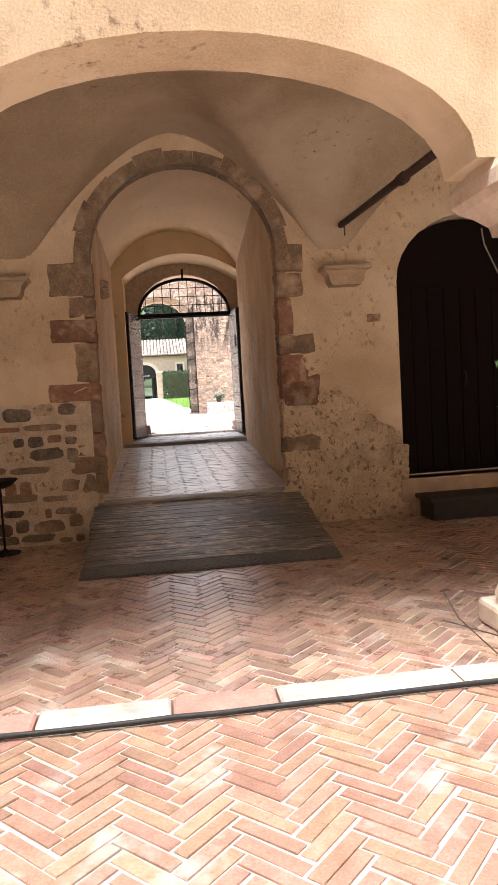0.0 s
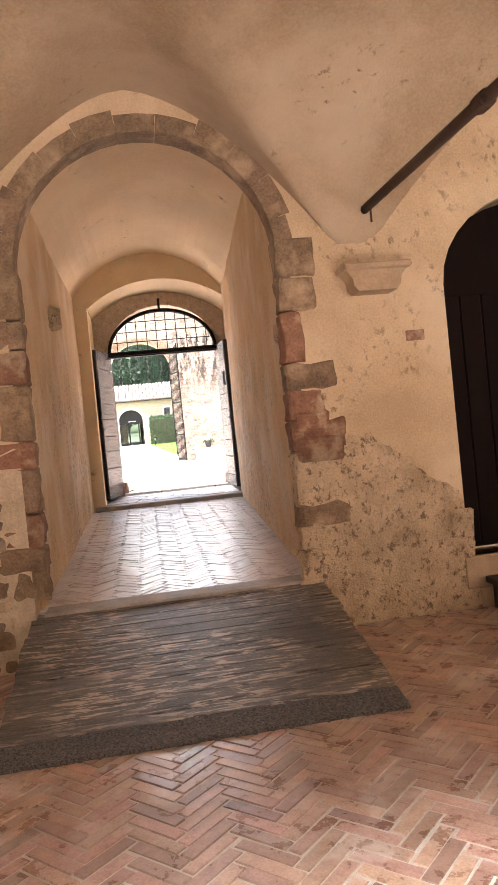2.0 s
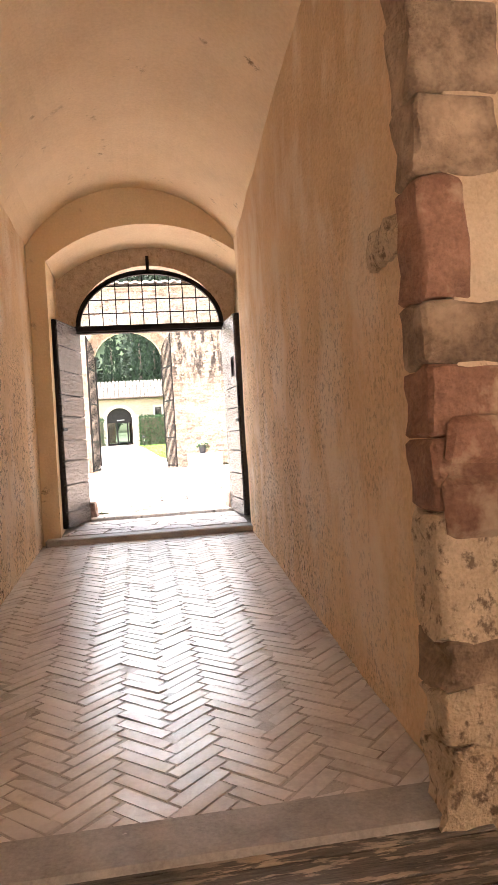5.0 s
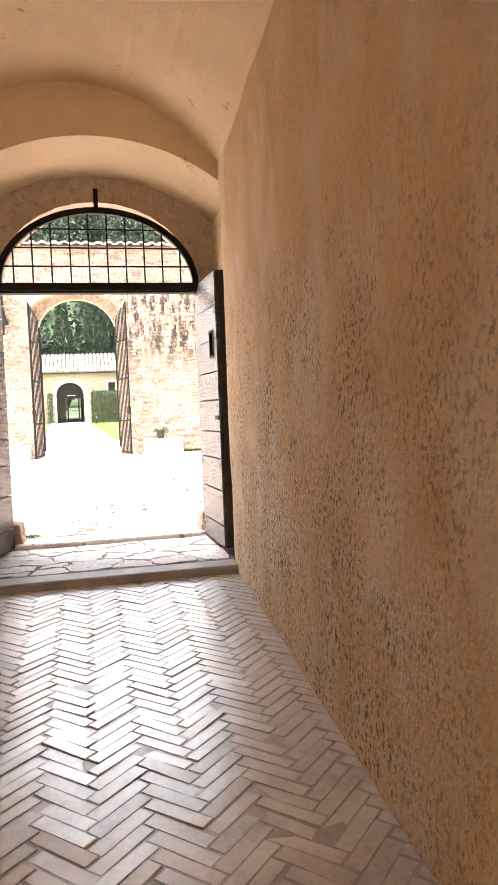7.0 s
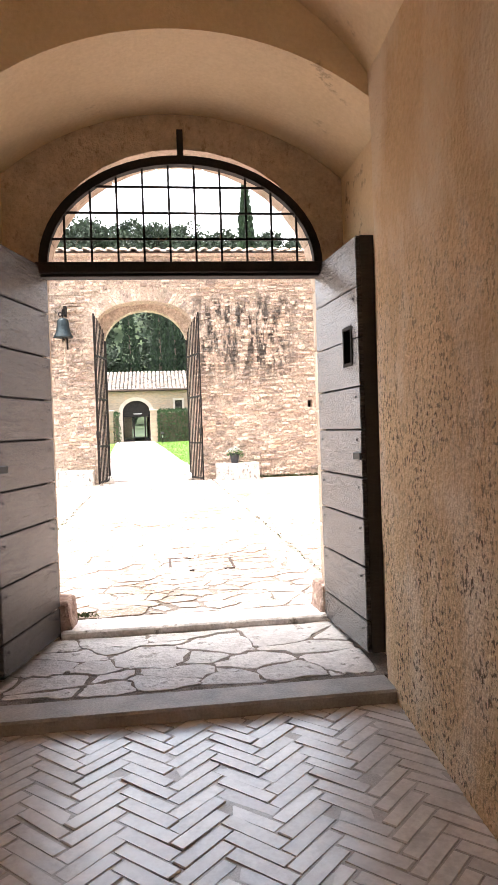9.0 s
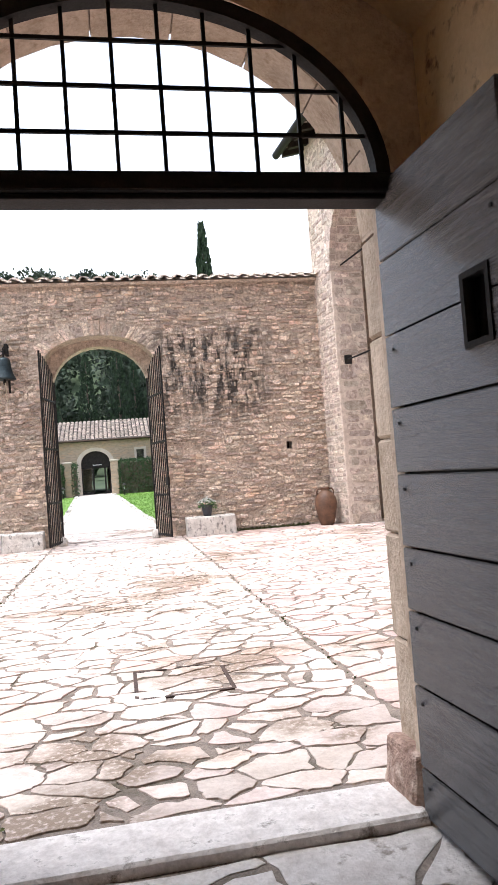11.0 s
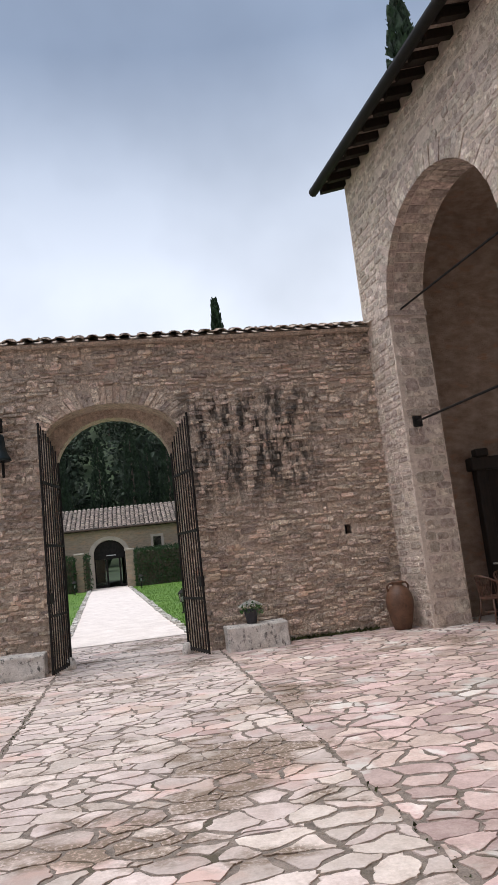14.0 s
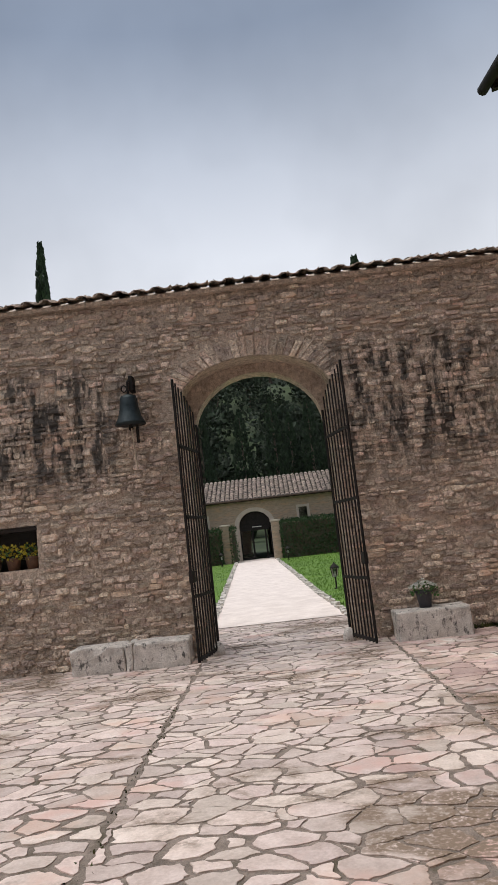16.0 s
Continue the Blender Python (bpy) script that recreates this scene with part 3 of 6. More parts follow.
WALL_Y = 7.45
obj("wall_cloister", slab([(-9, -0.2), (-0.66, -0.2)] + arch(-0.66, 1.44, 0.0, 2.9, 1.05)[0:] + [(1.44, -0.2), (9, -0.2), (9, 6.4), (-9, 6.4)], [arch(2.65, 4.45, 0.46, 2.6, 0.72)], 0.22, lambda u, v, w: (u, WALL_Y + w, v)), plaster, kind="structure", label="ochre plastered wall with worn patches")
obj("wall_behind_door", boxed(1.85, 9, WALL_Y + 0.4, WALL_Y + 0.8, -0.2, 6.4), plaster, kind="structure")
obj("wall_arcade", slab([(-9, 2.64), (-4.15, 2.64)] + arch(-4.15, -1.35, 2.64, 2.64, 0.68)[1:-1] + [(-1.05, 2.64)] + arch(-1.05, 1.72, 2.64, 2.64, 0.62)[1:-1] + [(2.2, 2.64)] + arch(2.2, 5.0, 2.64, 2.64, 0.68)[1:-1] + [(9, 2.64), (9, 4.29), (-9, 4.29)], [], 0.42, lambda u, v, w: (u, 3.55 + w, v)), plaster, kind="structure", label="ochre plastered arcade wall above the columns")


def groin(x0, x1, y0, y1, spring, rx, ry, n=36):
    """A groin vault over a bay."""
    bm = bmesh.new()
    g = []
    for j in range(n + 1):
        row = []
        for i in range(n + 1):
            u, v = -math.cos(math.pi * i / n), -math.cos(math.pi * j / n)
            z = spring + max(rx * (1 - abs(u) ** 1.65), ry * math.sqrt(max(0, 1 - v * v)))
            z += 0.012 * noise.noise((x0 + u * 3, v * 3, 0)) * (1 - u * u)
            row.append(bm.verts.new((x0 + (x1 - x0) * (u + 1) / 2, y0 + (y1 - y0) * (v + 1) / 2, z)))
        g.append(row)
    for j in range(n):
        for i in range(n):
            bm.faces.new((g[j][i], g[j + 1][i], g[j + 1][i + 1], g[j][i + 1]))
    return bm


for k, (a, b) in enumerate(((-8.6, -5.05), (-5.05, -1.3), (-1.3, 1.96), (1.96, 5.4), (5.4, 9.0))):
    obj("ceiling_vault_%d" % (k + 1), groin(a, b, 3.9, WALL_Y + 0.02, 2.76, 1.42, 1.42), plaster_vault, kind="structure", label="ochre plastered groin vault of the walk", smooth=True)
# unseen slab above the vaults, added to keep sky light out
obj("roof_walk", boxed(-9, 9, 3.55, 7.44, 4.3, 4.42), plaster, kind="structure")
# unseen wall added over the arcade to cut the light in the garth
obj("wall_upper_storey", boxed(-9, 9, 3.6, 3.95, 4.43, 11.0), plaster, kind="structure")
# unseen cover against light leaking in round the side door
obj("roof_side", boxed(-9, 9, 7.68, 8.3, 6.4, 6.6), plaster, kind="structure")
# unseen closing walls, made this tall and dark to dim the garth
obj("wall_cloister_end_1", boxed(-9.3, -9, -11, 8.3, -0.2, 24.0), house_stone, kind="structure")
obj("wall_cloister_end_2", boxed(9, 9.3, -11, 8.3, -0.2, 24.0), house_stone, kind="structure")
obj("wall_cloister_back", boxed(-9.3, 9.3, -11.3, -11, -0.2, 24.0), house_stone, kind="structure")

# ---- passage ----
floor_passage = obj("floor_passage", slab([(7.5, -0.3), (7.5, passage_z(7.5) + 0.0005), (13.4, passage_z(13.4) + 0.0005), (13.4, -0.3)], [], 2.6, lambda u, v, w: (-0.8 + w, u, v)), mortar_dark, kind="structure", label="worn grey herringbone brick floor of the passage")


def uneven(bm, cuts, amount, size, axis):
    """Cuts a wall finely and makes it slightly uneven along axis."""
    bmesh.ops.subdivide_edges(bm, edges=[e for e in bm.edges if e.calc_length() > 0.4], cuts=cuts, use_grid_fill=True)
    for v in bm.verts:
        d = amount * noise.noise(v.co * size) + amount * 0.5 * noise.noise(v.co * size * 3.1)
        v.co[axis] += d
    return bm


def wall_strip(pts, z0, z1, mat, name, out, label=""):
    """A wall face that follows points of the plan, with a thickness of 0.4."""
    bm = bmesh.new()
    rows = []
    nz, ny = 40, 60
    for j in range(ny + 1):
        s = j / ny
        (xa, ya), (xb, yb) = pts
        x, y = xa + (xb - xa) * s, ya + (yb - ya) * s
        col = []
        for i in range(nz + 1):
            z = z0 + (z1 - z0) * i / nz
            d = 0.014 * noise.noise((y * 1.1, z * 1.1, xa)) + 0.006 * noise.noise((y * 4, z * 4, xa))
            col.append(bm.verts.new((x + d, y, z)))
        col.append(bm.verts.new((x + out * 0.4, y, z1)))
        col.append(bm.verts.new((x + out * 0.4, y, z0)))
        rows.append(col)
    m = len(rows[0])
    for a, b in zip(rows, rows[1:]):
        for i in range(m):
            bm.faces.new((a[i], a[(i + 1) % m], b[(i + 1) % m], b[i]))
    bm.faces.new(rows[0])
    bm.faces.new(rows[-1][::-1])
    bmesh.ops.recalc_face_normals(bm, faces=bm.faces)
    return obj(name, bm, mat, kind="structure", label=label, smooth=False)


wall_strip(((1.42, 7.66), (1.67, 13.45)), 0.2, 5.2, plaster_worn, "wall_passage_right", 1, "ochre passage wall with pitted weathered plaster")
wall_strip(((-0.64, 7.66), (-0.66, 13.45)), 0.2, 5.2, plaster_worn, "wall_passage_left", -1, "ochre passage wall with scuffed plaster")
VAULT = [(-1.1, 3.86), (-0.75, 3.86)] + segment(-0.7, 1.72, 3.86, 0.7) + [(2.1, 3.86), (2.1, 5.2), (-1.1, 5.2)]
obj("ceiling_passage", slab(VAULT, [], 5.81, lambda u, v, w: (u, 7.66 + w, v)), plaster_pale, kind="structure", label="pale ochre plastered barrel vault")
SEG = [(-1.1, 0.2), (-0.47, 0.2), (-0.46, 3.76)] + segment(-0.45, 1.77, 3.75, 0.4) + [(1.78, 3.74), (1.78, 0.2), (2.1, 0.2), (2.1, 5.2), (-1.1, 5.2)]
obj("wall_passage_arch", slab(SEG, [], 1.0, lambda u, v, w: (u, 13.45 + w, v)), plaster_pale, kind="structure", label="plastered segmental arch over the doors")
obj("wall_door_inner", slab([(-1.1, 0.2), (-0.22, 0.2)] + arch(-0.22, 1.6, 0.2, 3.16, 0.76)[1:-1] + [(1.6, 0.2), (2.1, 0.2), (2.1, 5.2), (-1.1, 5.2)], [], 0.12, lambda u, v, w: (u, 14.45 + w, v)), jamb_tall, kind="structure", label="plastered tympanum wall around the doors")
obj("wall_yard_house", slab([(-14, 0), (-0.26, 0)] + arch(-0.26, 1.66, 0.0, 3.05, 0.9)[1:-1] + [(1.66, 0), (7.2, 0), (7.2, 9), (-14, 9)], [], 0.22, lambda u, v, w: (u, 14.575 + w, v)), portico_bed, kind="structure", label="stone house wall around the entrance")
doorway_floor = obj("floor_doorway", slab([(13.5, -0.3), (13.5, 0.672), (14.5, 0.715), (14.5, -0.3)], [], 2.6, lambda u, v, w: (-0.8 + w, u, v)), flag_bed, kind="structure", label="grey flagstones inside the doorway")
obj("kerb_passage", boxed(-0.62, 1.68, 13.27, 13.52, 0.4, 0.672, bevel=0.012), kerb_stone, kind="structure", label="grey stone kerb across the passage floor")
obj("step_threshold", boxed(-0.2, 1.6, 14.47, 14.78, 0.4, 0.765, bevel=0.012), flag_grey, kind="structure", label="white marble door threshold")

# ---- courtyard, road and country ----
bm = bmesh.new()
ys = [14.5, 28.6, 37, 47, 58, 75, 90]
prev = None
for y in ys:
    row = [bm.verts.new((x, y, street_z(y) - 0.03)) for x in (-260, -60, -14, 30, 80, 260)]
    if prev:
        for i in range(len(row) - 1):
            bm.faces.new((prev[i], prev[i + 1], row[i + 1], row[i]))
    prev = row
far = []
for y, z in ((110, 11), (140, 29), (175, 41), (230, 43), (900, 39)):
    row = [bm.verts.new((x, y, z + 5 * noise.noise((x * 0.02, y * 0.02, 0)) - max(0.0, x - 5) * 0.12 * min(1, (y - 90) / 80))) for x in (-900, -60, -14, 30, 80, 900)]
    for i in range(len(row) - 1):
        bm.faces.new((prev[i], prev[i + 1], row[i + 1], row[i]))
    prev = row
ground = obj("ground", bm, earth, kind="structure", label="ground that rises to a wooded hill")
yard = obj("pavement_yard", slab([(14.6, YARD - 0.2), (14.6, YARD - 0.005), (28.65, YARD + 0.015), (28.65, YARD - 0.2)], [], 20.5, lambda u, v, w: (-13.9 + w, u, v)), flag_bed, kind="structure", label="courtyard of irregular pink and white flagstones")

GW = 28.0
gate_wall = obj("wall_gate", slab([(-13.9, 0.3), (-0.83, 0.3), (-0.83, 4.75)] + arch(-0.9, 1.52, 4.75, 4.78, 0.62)[1:-1] + [(1.45, 4.75), (1.45, 0.3), (10.6, 0.3), (10.6, 6.51), (-13.9, 6.51)], [[(-4.6, 2.4), (-3.38, 2.4), (-3.38, 3.06), (-4.6, 3.06)], [(4.47, 2.58), (4.6, 2.58), (4.6, 2.76), (4.47, 2.76)]], 0.5, lambda u, v, w: (u, GW + w, v)), gate_bed, kind="structure", label="old rubble stone wall with dark lichen streaks")
obj("wall_gate_back", slab([(-13.9, 0.3), (-0.78, 0.3)] + arch(-0.78, 1.4, 0.3, 4.25, 1.0)[1:-1] + [(1.4, 0.3), (10.6, 0.3), (10.6, 6.51), (-13.9, 6.51)], [], 0.35, lambda u, v, w: (u, GW + 0.5 + w, v)), gate_bed, kind="structure", label="rear arch of the gateway in plastered stone")


def facade(u, v, w):
    """The front of the portico, a few degrees off the wall's square: u along it, v up, w into it."""
    return (5.45 + (28.0 - u) * 0.093 + w, u + 0.09 * w, v)


A1, A2, A3 = (23.45, 27.0), (18.75, 22.4), (15.9, 17.7)
portico = obj("wall_portico", slab([(14.9, 0.3), (A3[0], 0.3)] + arch(*A3, 0.3, 5.8, 0.9)[1:-1] + [(A3[1], 0.3), (A2[0], 0.3)] + arch(*A2, 0.3, 6.5, 1.8, 24)[1:-1] + [(A2[1], 0.3), (A1[0], 0.3)] + arch(*A1, 0.3, 6.55, 1.75, 24)[1:-1] + [(A1[1], 0.3), (28.1, 0.3), (28.1, 9.7), (14.9, 9.7)], [], 0.75, facade), portico_bed, kind="structure", label="pale limestone portico wall with tall arches")
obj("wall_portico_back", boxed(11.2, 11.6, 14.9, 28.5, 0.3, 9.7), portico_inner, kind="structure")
obj("wall_portico_end", boxed(6.3, 11.2, 28.02, 28.45, 6.52, 9.7), portico_bed, kind="structure")
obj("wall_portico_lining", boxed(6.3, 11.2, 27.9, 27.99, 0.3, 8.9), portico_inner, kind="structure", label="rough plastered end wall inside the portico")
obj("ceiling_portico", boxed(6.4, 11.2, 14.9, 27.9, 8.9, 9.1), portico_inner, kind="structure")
obj("floor_portico", boxed(6.25, 11.2, 14.9, 27.9, 0.4, YARD + 0.015), brick_grey, kind="structure", label="paved floor under the portico")

# ---- things of the cloister walk ----
kerb = thing("walk_kerb", "kerb of white and red marble slabs edging the brick walk", "kerb")
kx = -7.0
for length, mat in ((1.6, marble), (1.5, marble_red), (1.3, marble), (1.45, marble), (0.52, marble_red), (0.62, marble), (0.5, marble_red), (0.9, marble), (0.7, marble), (1.4, marble_red), (1.5, marble)):
    part("slab", boxed(kx, kx + length - 0.012, 3.13, 3.34, -0.1, FLOOR + 0.018, bevel=0.012), mat, kerb)
    kx += length
cable = tube([(-7 + 0.2 * i, 3.1 + 0.015 * noise.noise((i * 0.7, 0, 0)), FLOOR + 0.022 + 0.006 * noise.noise((i * 0.4, 3, 0))) for i in range(72)], 0.014, 8)
obj("power_cable", cable, cable_black, label="black cable lying along the marble kerb", category="cable", smooth=True)


def column(x, y):
    c = thing("column", "pale weathered stone column with worn capital and base", "column", (x, y, 0), group="columns of the arcade")
    bm = boxed(-0.29, 0.29, -0.24, 0.24, FLOOR, 0.2, bevel=0.03, seg=2)
    part("plinth", bm, column_stone, c)
    part("base", lathe([(0.25, 0.2), (0.26, 0.25), (0.24, 0.3), (0.19, 0.33), (0.21, 0.37), (0.17, 0.41)], 24), column_stone, c, smooth=True)
    part("shaft", lathe([(0.155, 0.41), (0.16, 0.9), (0.158, 1.5), (0.145, 2.22), (0.17, 2.25), (0.17, 2.28), (0.15, 2.3)], 24), column_stone, c, smooth=True)
    bm = bmesh.new()
    rings = []
    for h, z in ((0.16, 2.3), (0.18, 2.36), (0.24, 2.42), (0.31, 2.46), (0.34, 2.5), (0.34, 2.58), (0.31, 2.64)):
        rings.append([bm.verts.new((sx * h + 0.008 * random.uniform(-1, 1), sy * h * 0.85 + 0.008 * random.uniform(-1, 1), z)) for sx, sy in ((-1, -1), (0, -1.02), (1, -1), (1.02, 0), (1, 1), (0, 1.02), (-1, 1), (-1.02, 0))])
    for a, b in zip(rings, rings[1:]):
        for i in range(8):
            bm.faces.new((a[i], a[(i + 1) % 8], b[(i + 1) % 8], b[i]))
    bm.faces.new(rings[0][::-1])
    bm.faces.new(rings[-1])
    part("capital", bm, column_stone, c)
    return c


col = column(2.13, 3.76)
copy_thing(col, pose(-1.28, 3.76, 0))
copy_thing(col, pose(5.2, 3.76, 0))
copy_thing(col, pose(-4.4, 3.76, 0))

# wooden ramp up to the passage
ramp = thing("access_ramp", "black weathered wooden ramp over the passage step", "ramp")


def ramp_z(y):
    return 0.075 + (y - 5.82) * (0.43 - 0.075) / (7.52 - 5.82)


part("ramp_frame", slab([(5.9, FLOOR), (5.9, ramp_z(5.9) - 0.032), (7.44, ramp_z(7.44) - 0.032), (7.44, FLOOR)], [], 2.08, lambda u, v, w: (-0.67 + w, u, v)), plank_dark, ramp)
rng = random.Random(5)
y = 5.82
bm = bmesh.new()
box(bm, -0.71, 1.49, 5.8, 6.0, 0, 0.03, bevel=0.008)
for v in bm.verts:
    v.co.z += ramp_z(v.co.y) - 0.03
part("anti_slip_strip", bm, rubber, ramp, "ribbed black rubber strip")
y = 6.005
while y < 7.5:
    bm = bmesh.new()
    w = 0.118
    l, r = rng.uniform(-0.012, 0.012), rng.uniform(-0.012, 0.012)
    box(bm, -0.7 + l, 1.48 + r, y, y + w - 0.006, 0, 0.028, bevel=0.004)
    for v in bm.verts:
        v.co.z += ramp_z(v.co.y) - 0.028
    part("plank", bm, ramp_wood, ramp)
    y += w
obj("step_passage", boxed(-0.62, 1.4, 7.46, 7.72, 0.1, 0.437, bevel=0.015), kerb_stone, kind="structure", label="worn grey stone step behind the ramp")


def corbel(x, z=2.76):
    c = thing("vault_corbel", "moulded ochre stone corbel carrying the vault", "corbel", group="corbels of the vault")
    part("abacus", boxed(x - 0.26, x + 0.26, 7.2, 7.452, z - 0.045, z, bevel=0.01), corbel_stone, c)
    bm = slab([(x - 0.15, z - 0.2), (x + 0.15, z - 0.2), (x + 0.18, z - 0.16), (x + 0.19, z - 0.1), (x + 0.235, z - 0.046), (x - 0.235, z - 0.046), (x - 0.19, z - 0.1), (x - 0.18, z - 0.16)], [], 0.2, lambda u, v, w: (u, 7.25 + w, v))
    part("bracket", bm, corbel_stone, c)


for x in (-1.42, 2.05, 5.4, -5.05):
    corbel(x)
tie = thing("tie_rod", "dark iron tie rod from the vault to the arcade", "tie rod")
part("rod", tube([(2.05, 7.44, 3.2), (2.0, 3.9, 3.02)], 0.034, 10), iron_rust, tie, smooth=True)
part("collar", tube([(2.026, 5.5, 3.1), (2.024, 5.4, 3.094)], 0.048, 10), iron_rust, tie)
part("peg", tube([(2.047, 7.25, 3.17), (2.047, 7.25, 3.06)], 0.008, 6), iron_rust, tie)

# stones round the passage arch
ring = thing("passage_arch_surround", "brown weathered stone surround of the passage arch", "arch surround")
rng = random.Random(11)
n = 11
c, r0, r1 = 0.39, 0.965, 1.12
for i in range(n):
    a0, a1 = math.pi * i / n + 0.002, math.pi * (i + 1) / n - 0.002
    rr = r1 + rng.uniform(-0.03, 0.04)
    pr = 0.006 + rng.random() * 0.008
    poly = [(c - rad * math.cos(a), 2.9 + rad * 1.01 * math.sin(a)) for rad, aa in ((r0, (a0, (a0 + a1) / 2, a1)), (rr, (a1, (a0 + a1) / 2, a0))) for a in aa]
    part("voussoir", slab(poly, [], 0.19 + pr, lambda u, v, w: (u, WALL_Y - pr + w, v)), jamb_stone, ring)
COURSES = {-1: ((2.57, 2.91, 0.44, 'j'), (2.35, 2.57, 0.26, 'j'), (2.10, 2.35, 0.46, 'r'), (1.70, 2.10, 0.23, 'j'), (1.50, 1.70, 0.52, 'r'), (1.17, 1.50, 0.24, 'j'), (0.93, 1.17, 0.48, 'r'), (0.75, 0.93, 0.31, 'j'), (0.55, 0.75, 0.22, 'j')), 1: ((2.74, 3.04, 0.30, 'j'), (2.48, 2.74, 0.28, 'j'), (2.09, 2.48, 0.16, 'r'), (1.88, 2.09, 0.38, 'j'), (1.65, 1.88, 0.27, 'r'), (1.42, 1.65, 0.42, 'r'), (1.01, 1.42, 0.27, 'p'), (0.83, 1.01, 0.40, 'j'), (0.67, 0.83, 0.31, 'p'), (0.41, 0.67, 0.33, 'p'))}
for side in (-1, 1):
    courses = list(COURSES[side])
    top = courses[0][1]
    while top < 2.88:
        h = min(rng.uniform(0.2, 0.32), 2.9 - top)
        courses.append((top, top + h, rng.uniform(0.22, 0.3), "j"))
        top += h
    for z0, z1, w, kind in courses:
        x0 = (-0.575 if side < 0 else 1.355) - side * 0.02
        x1 = x0 + side * w
        pr = rng.uniform(0.004, 0.016) + (0.012 if z0 < 0.85 else 0)
        bm = bmesh.new()
        box(bm, min(x0, x1), max(x0, x1), WALL_Y - pr, WALL_Y + 0.2, z0 + 0.003, z1 - 0.003, bevel=0.014, seg=1)
        bmesh.ops.subdivide_edges(bm, edges=[e for e in bm.edges if e.calc_length() > 0.08], cuts=3, use_grid_fill=True)
        rough = 0.045 if kind == "p" or z0 < 0.85 else 0.024
        for v in bm.verts:
            v.co += Vector((noise.noise(v.co * 9), noise.noise(v.co * 11 + Vector((7, 0, 0))) * 0.5, noise.noise(v.co * 9 + Vector((0, 7, 0))))) * rough
        part("quoin", bm, {"j": jamb_stone, "r": red_block, "p": rubble_bed}[kind], ring)
# bare masonry on the lower wall
bare = thing("bare_masonry", "exposed rubble stones and lime mortar below fallen plaster", "masonry")
top_edge = [(-0.66 - 0.1 * i, 1.50 + 0.07 * noise.noise((i * 0.45, 3.3, 0))) for i in range(28)]
bed = slab([(-3.4, 0.02), (-0.66, 0.02)] + top_edge + [(-3.4, 1.50)], [], 0.03, lambda u, v, w: (u, WALL_Y - 0.016 + w, v))
uneven(bed, 2, 0.01, 6.0, 1)
part("mortar_bed", bed, rubble_dark, bare)
rng = random.Random(3)
for at, outline in coursed(-3.38, -0.8, 0.06, 1.50, (0.14, 0.38), (0.09, 0.2), rng, lambda u, v: v > 1.53 or v < 0.05 or u > -0.78, 0.035, 14, 0.03, 0.2):
    if rng.random() < 0.06:
        continue
    vs, fs = piece(outline, rng.uniform(0.008, 0.035), lambda u, v, w: (u, WALL_Y - 0.01 - w, v), 0.22, rng)
    if flipped(vs, fs).y > 0:
        fs = [tuple(reversed(f)) for f in fs]
    me = bpy.data.meshes.new("stone")
    me.from_pydata(vs, [], fs)
    me.materials.append(rng.choice((red_block, rubble, rubble, jamb_stone, rubble_bed)))
    new("stone", me).parent = bare
foot = thing("rough_plinth", "crumbling rough plaster and stone at the foot of the wall", "plinth")
edge = [(1.38, 0.02), (2.75, 0.02), (2.72, 0.5), (2.62, 0.98), (2.3, 1.2), (1.95, 1.5), (1.6, 1.55), (1.36, 1.2), (1.42, 0.75), (1.33, 0.5)]
ragged = []
for (a, b), (c, d) in zip(edge, edge[1:] + edge[:1]):
    for i in range(9):
        p = warped(a + (c - a) * i / 9, b + (d - b) * i / 9, 0.07, 4.0, 2.0)
        ragged.append((min(p[0], 2.74), max(p[1], 0.02)))
bm = slab(ragged, [], 0.04, lambda u, v, w: (u, WALL_Y - 0.012 + w, v))
uneven(bm, 3, 0.012, 7.0, 1)
part("render_patch", bm, rubble_bed, foot)
for x0, x1, z0, z1 in ((2.5, 2.7, 0.62, 0.86), (1.36, 1.72, 1.34, 1.52), (1.37, 1.62, 1.55, 1.72), (2.02, 2.16, 0.62, 0.72)):
    bm = boxed(x0, x1, WALL_Y - 0.05, WALL_Y, z0, z1, bevel=0.02)
    for v in bm.verts:
        v.co += Vector((noise.noise(v.co * 8), 0.4 * noise.noise(v.co * 8 + Vector((5, 0, 0))), noise.noise(v.co * 8 + Vector((0, 5, 0))))) * 0.025
    part("stone", bm, red_block if z0 > 1.3 else rubble_bed, foot)
part("brick", boxed(2.3, 2.46, WALL_Y - 0.006, WALL_Y + 0.02, 2.18, 2.27, bevel=0.01), red_block, foot)

side_door = thing("side_door", "closed dark brown wooden arched door", "door")
part("leaf", slab(arch(2.66, 4.44, 0.47, 2.6, 0.71), [], 0.05, lambda u, v, w: (u, WALL_Y + 0.3 + w, v)), door_brown, side_door)
for i in range(9):
    x = 2.72 + i * 0.19
    part("board", boxed(x, x + 0.18, WALL_Y + 0.285, WALL_Y + 0.302, 0.5, 2.55, bevel=0.006), door_brown, side_door)
part("door_handle", tube([(3.5, WALL_Y + 0.27, 1.45), (3.5, WALL_Y + 0.22, 1.47), (3.5, WALL_Y + 0.22, 1.58), (3.5, WALL_Y + 0.27, 1.6)], 0.012, 8), iron, side_door)
obj("step_side_door", boxed(2.6, 4.5, WALL_Y - 0.02, WALL_Y + 0.3, 0.2, 0.46, bevel=0.015), corbel_stone, kind="structure", label="worn stone sill under the side door")
wedge = thing("door_step", "black wooden step in front of the side door", "step")
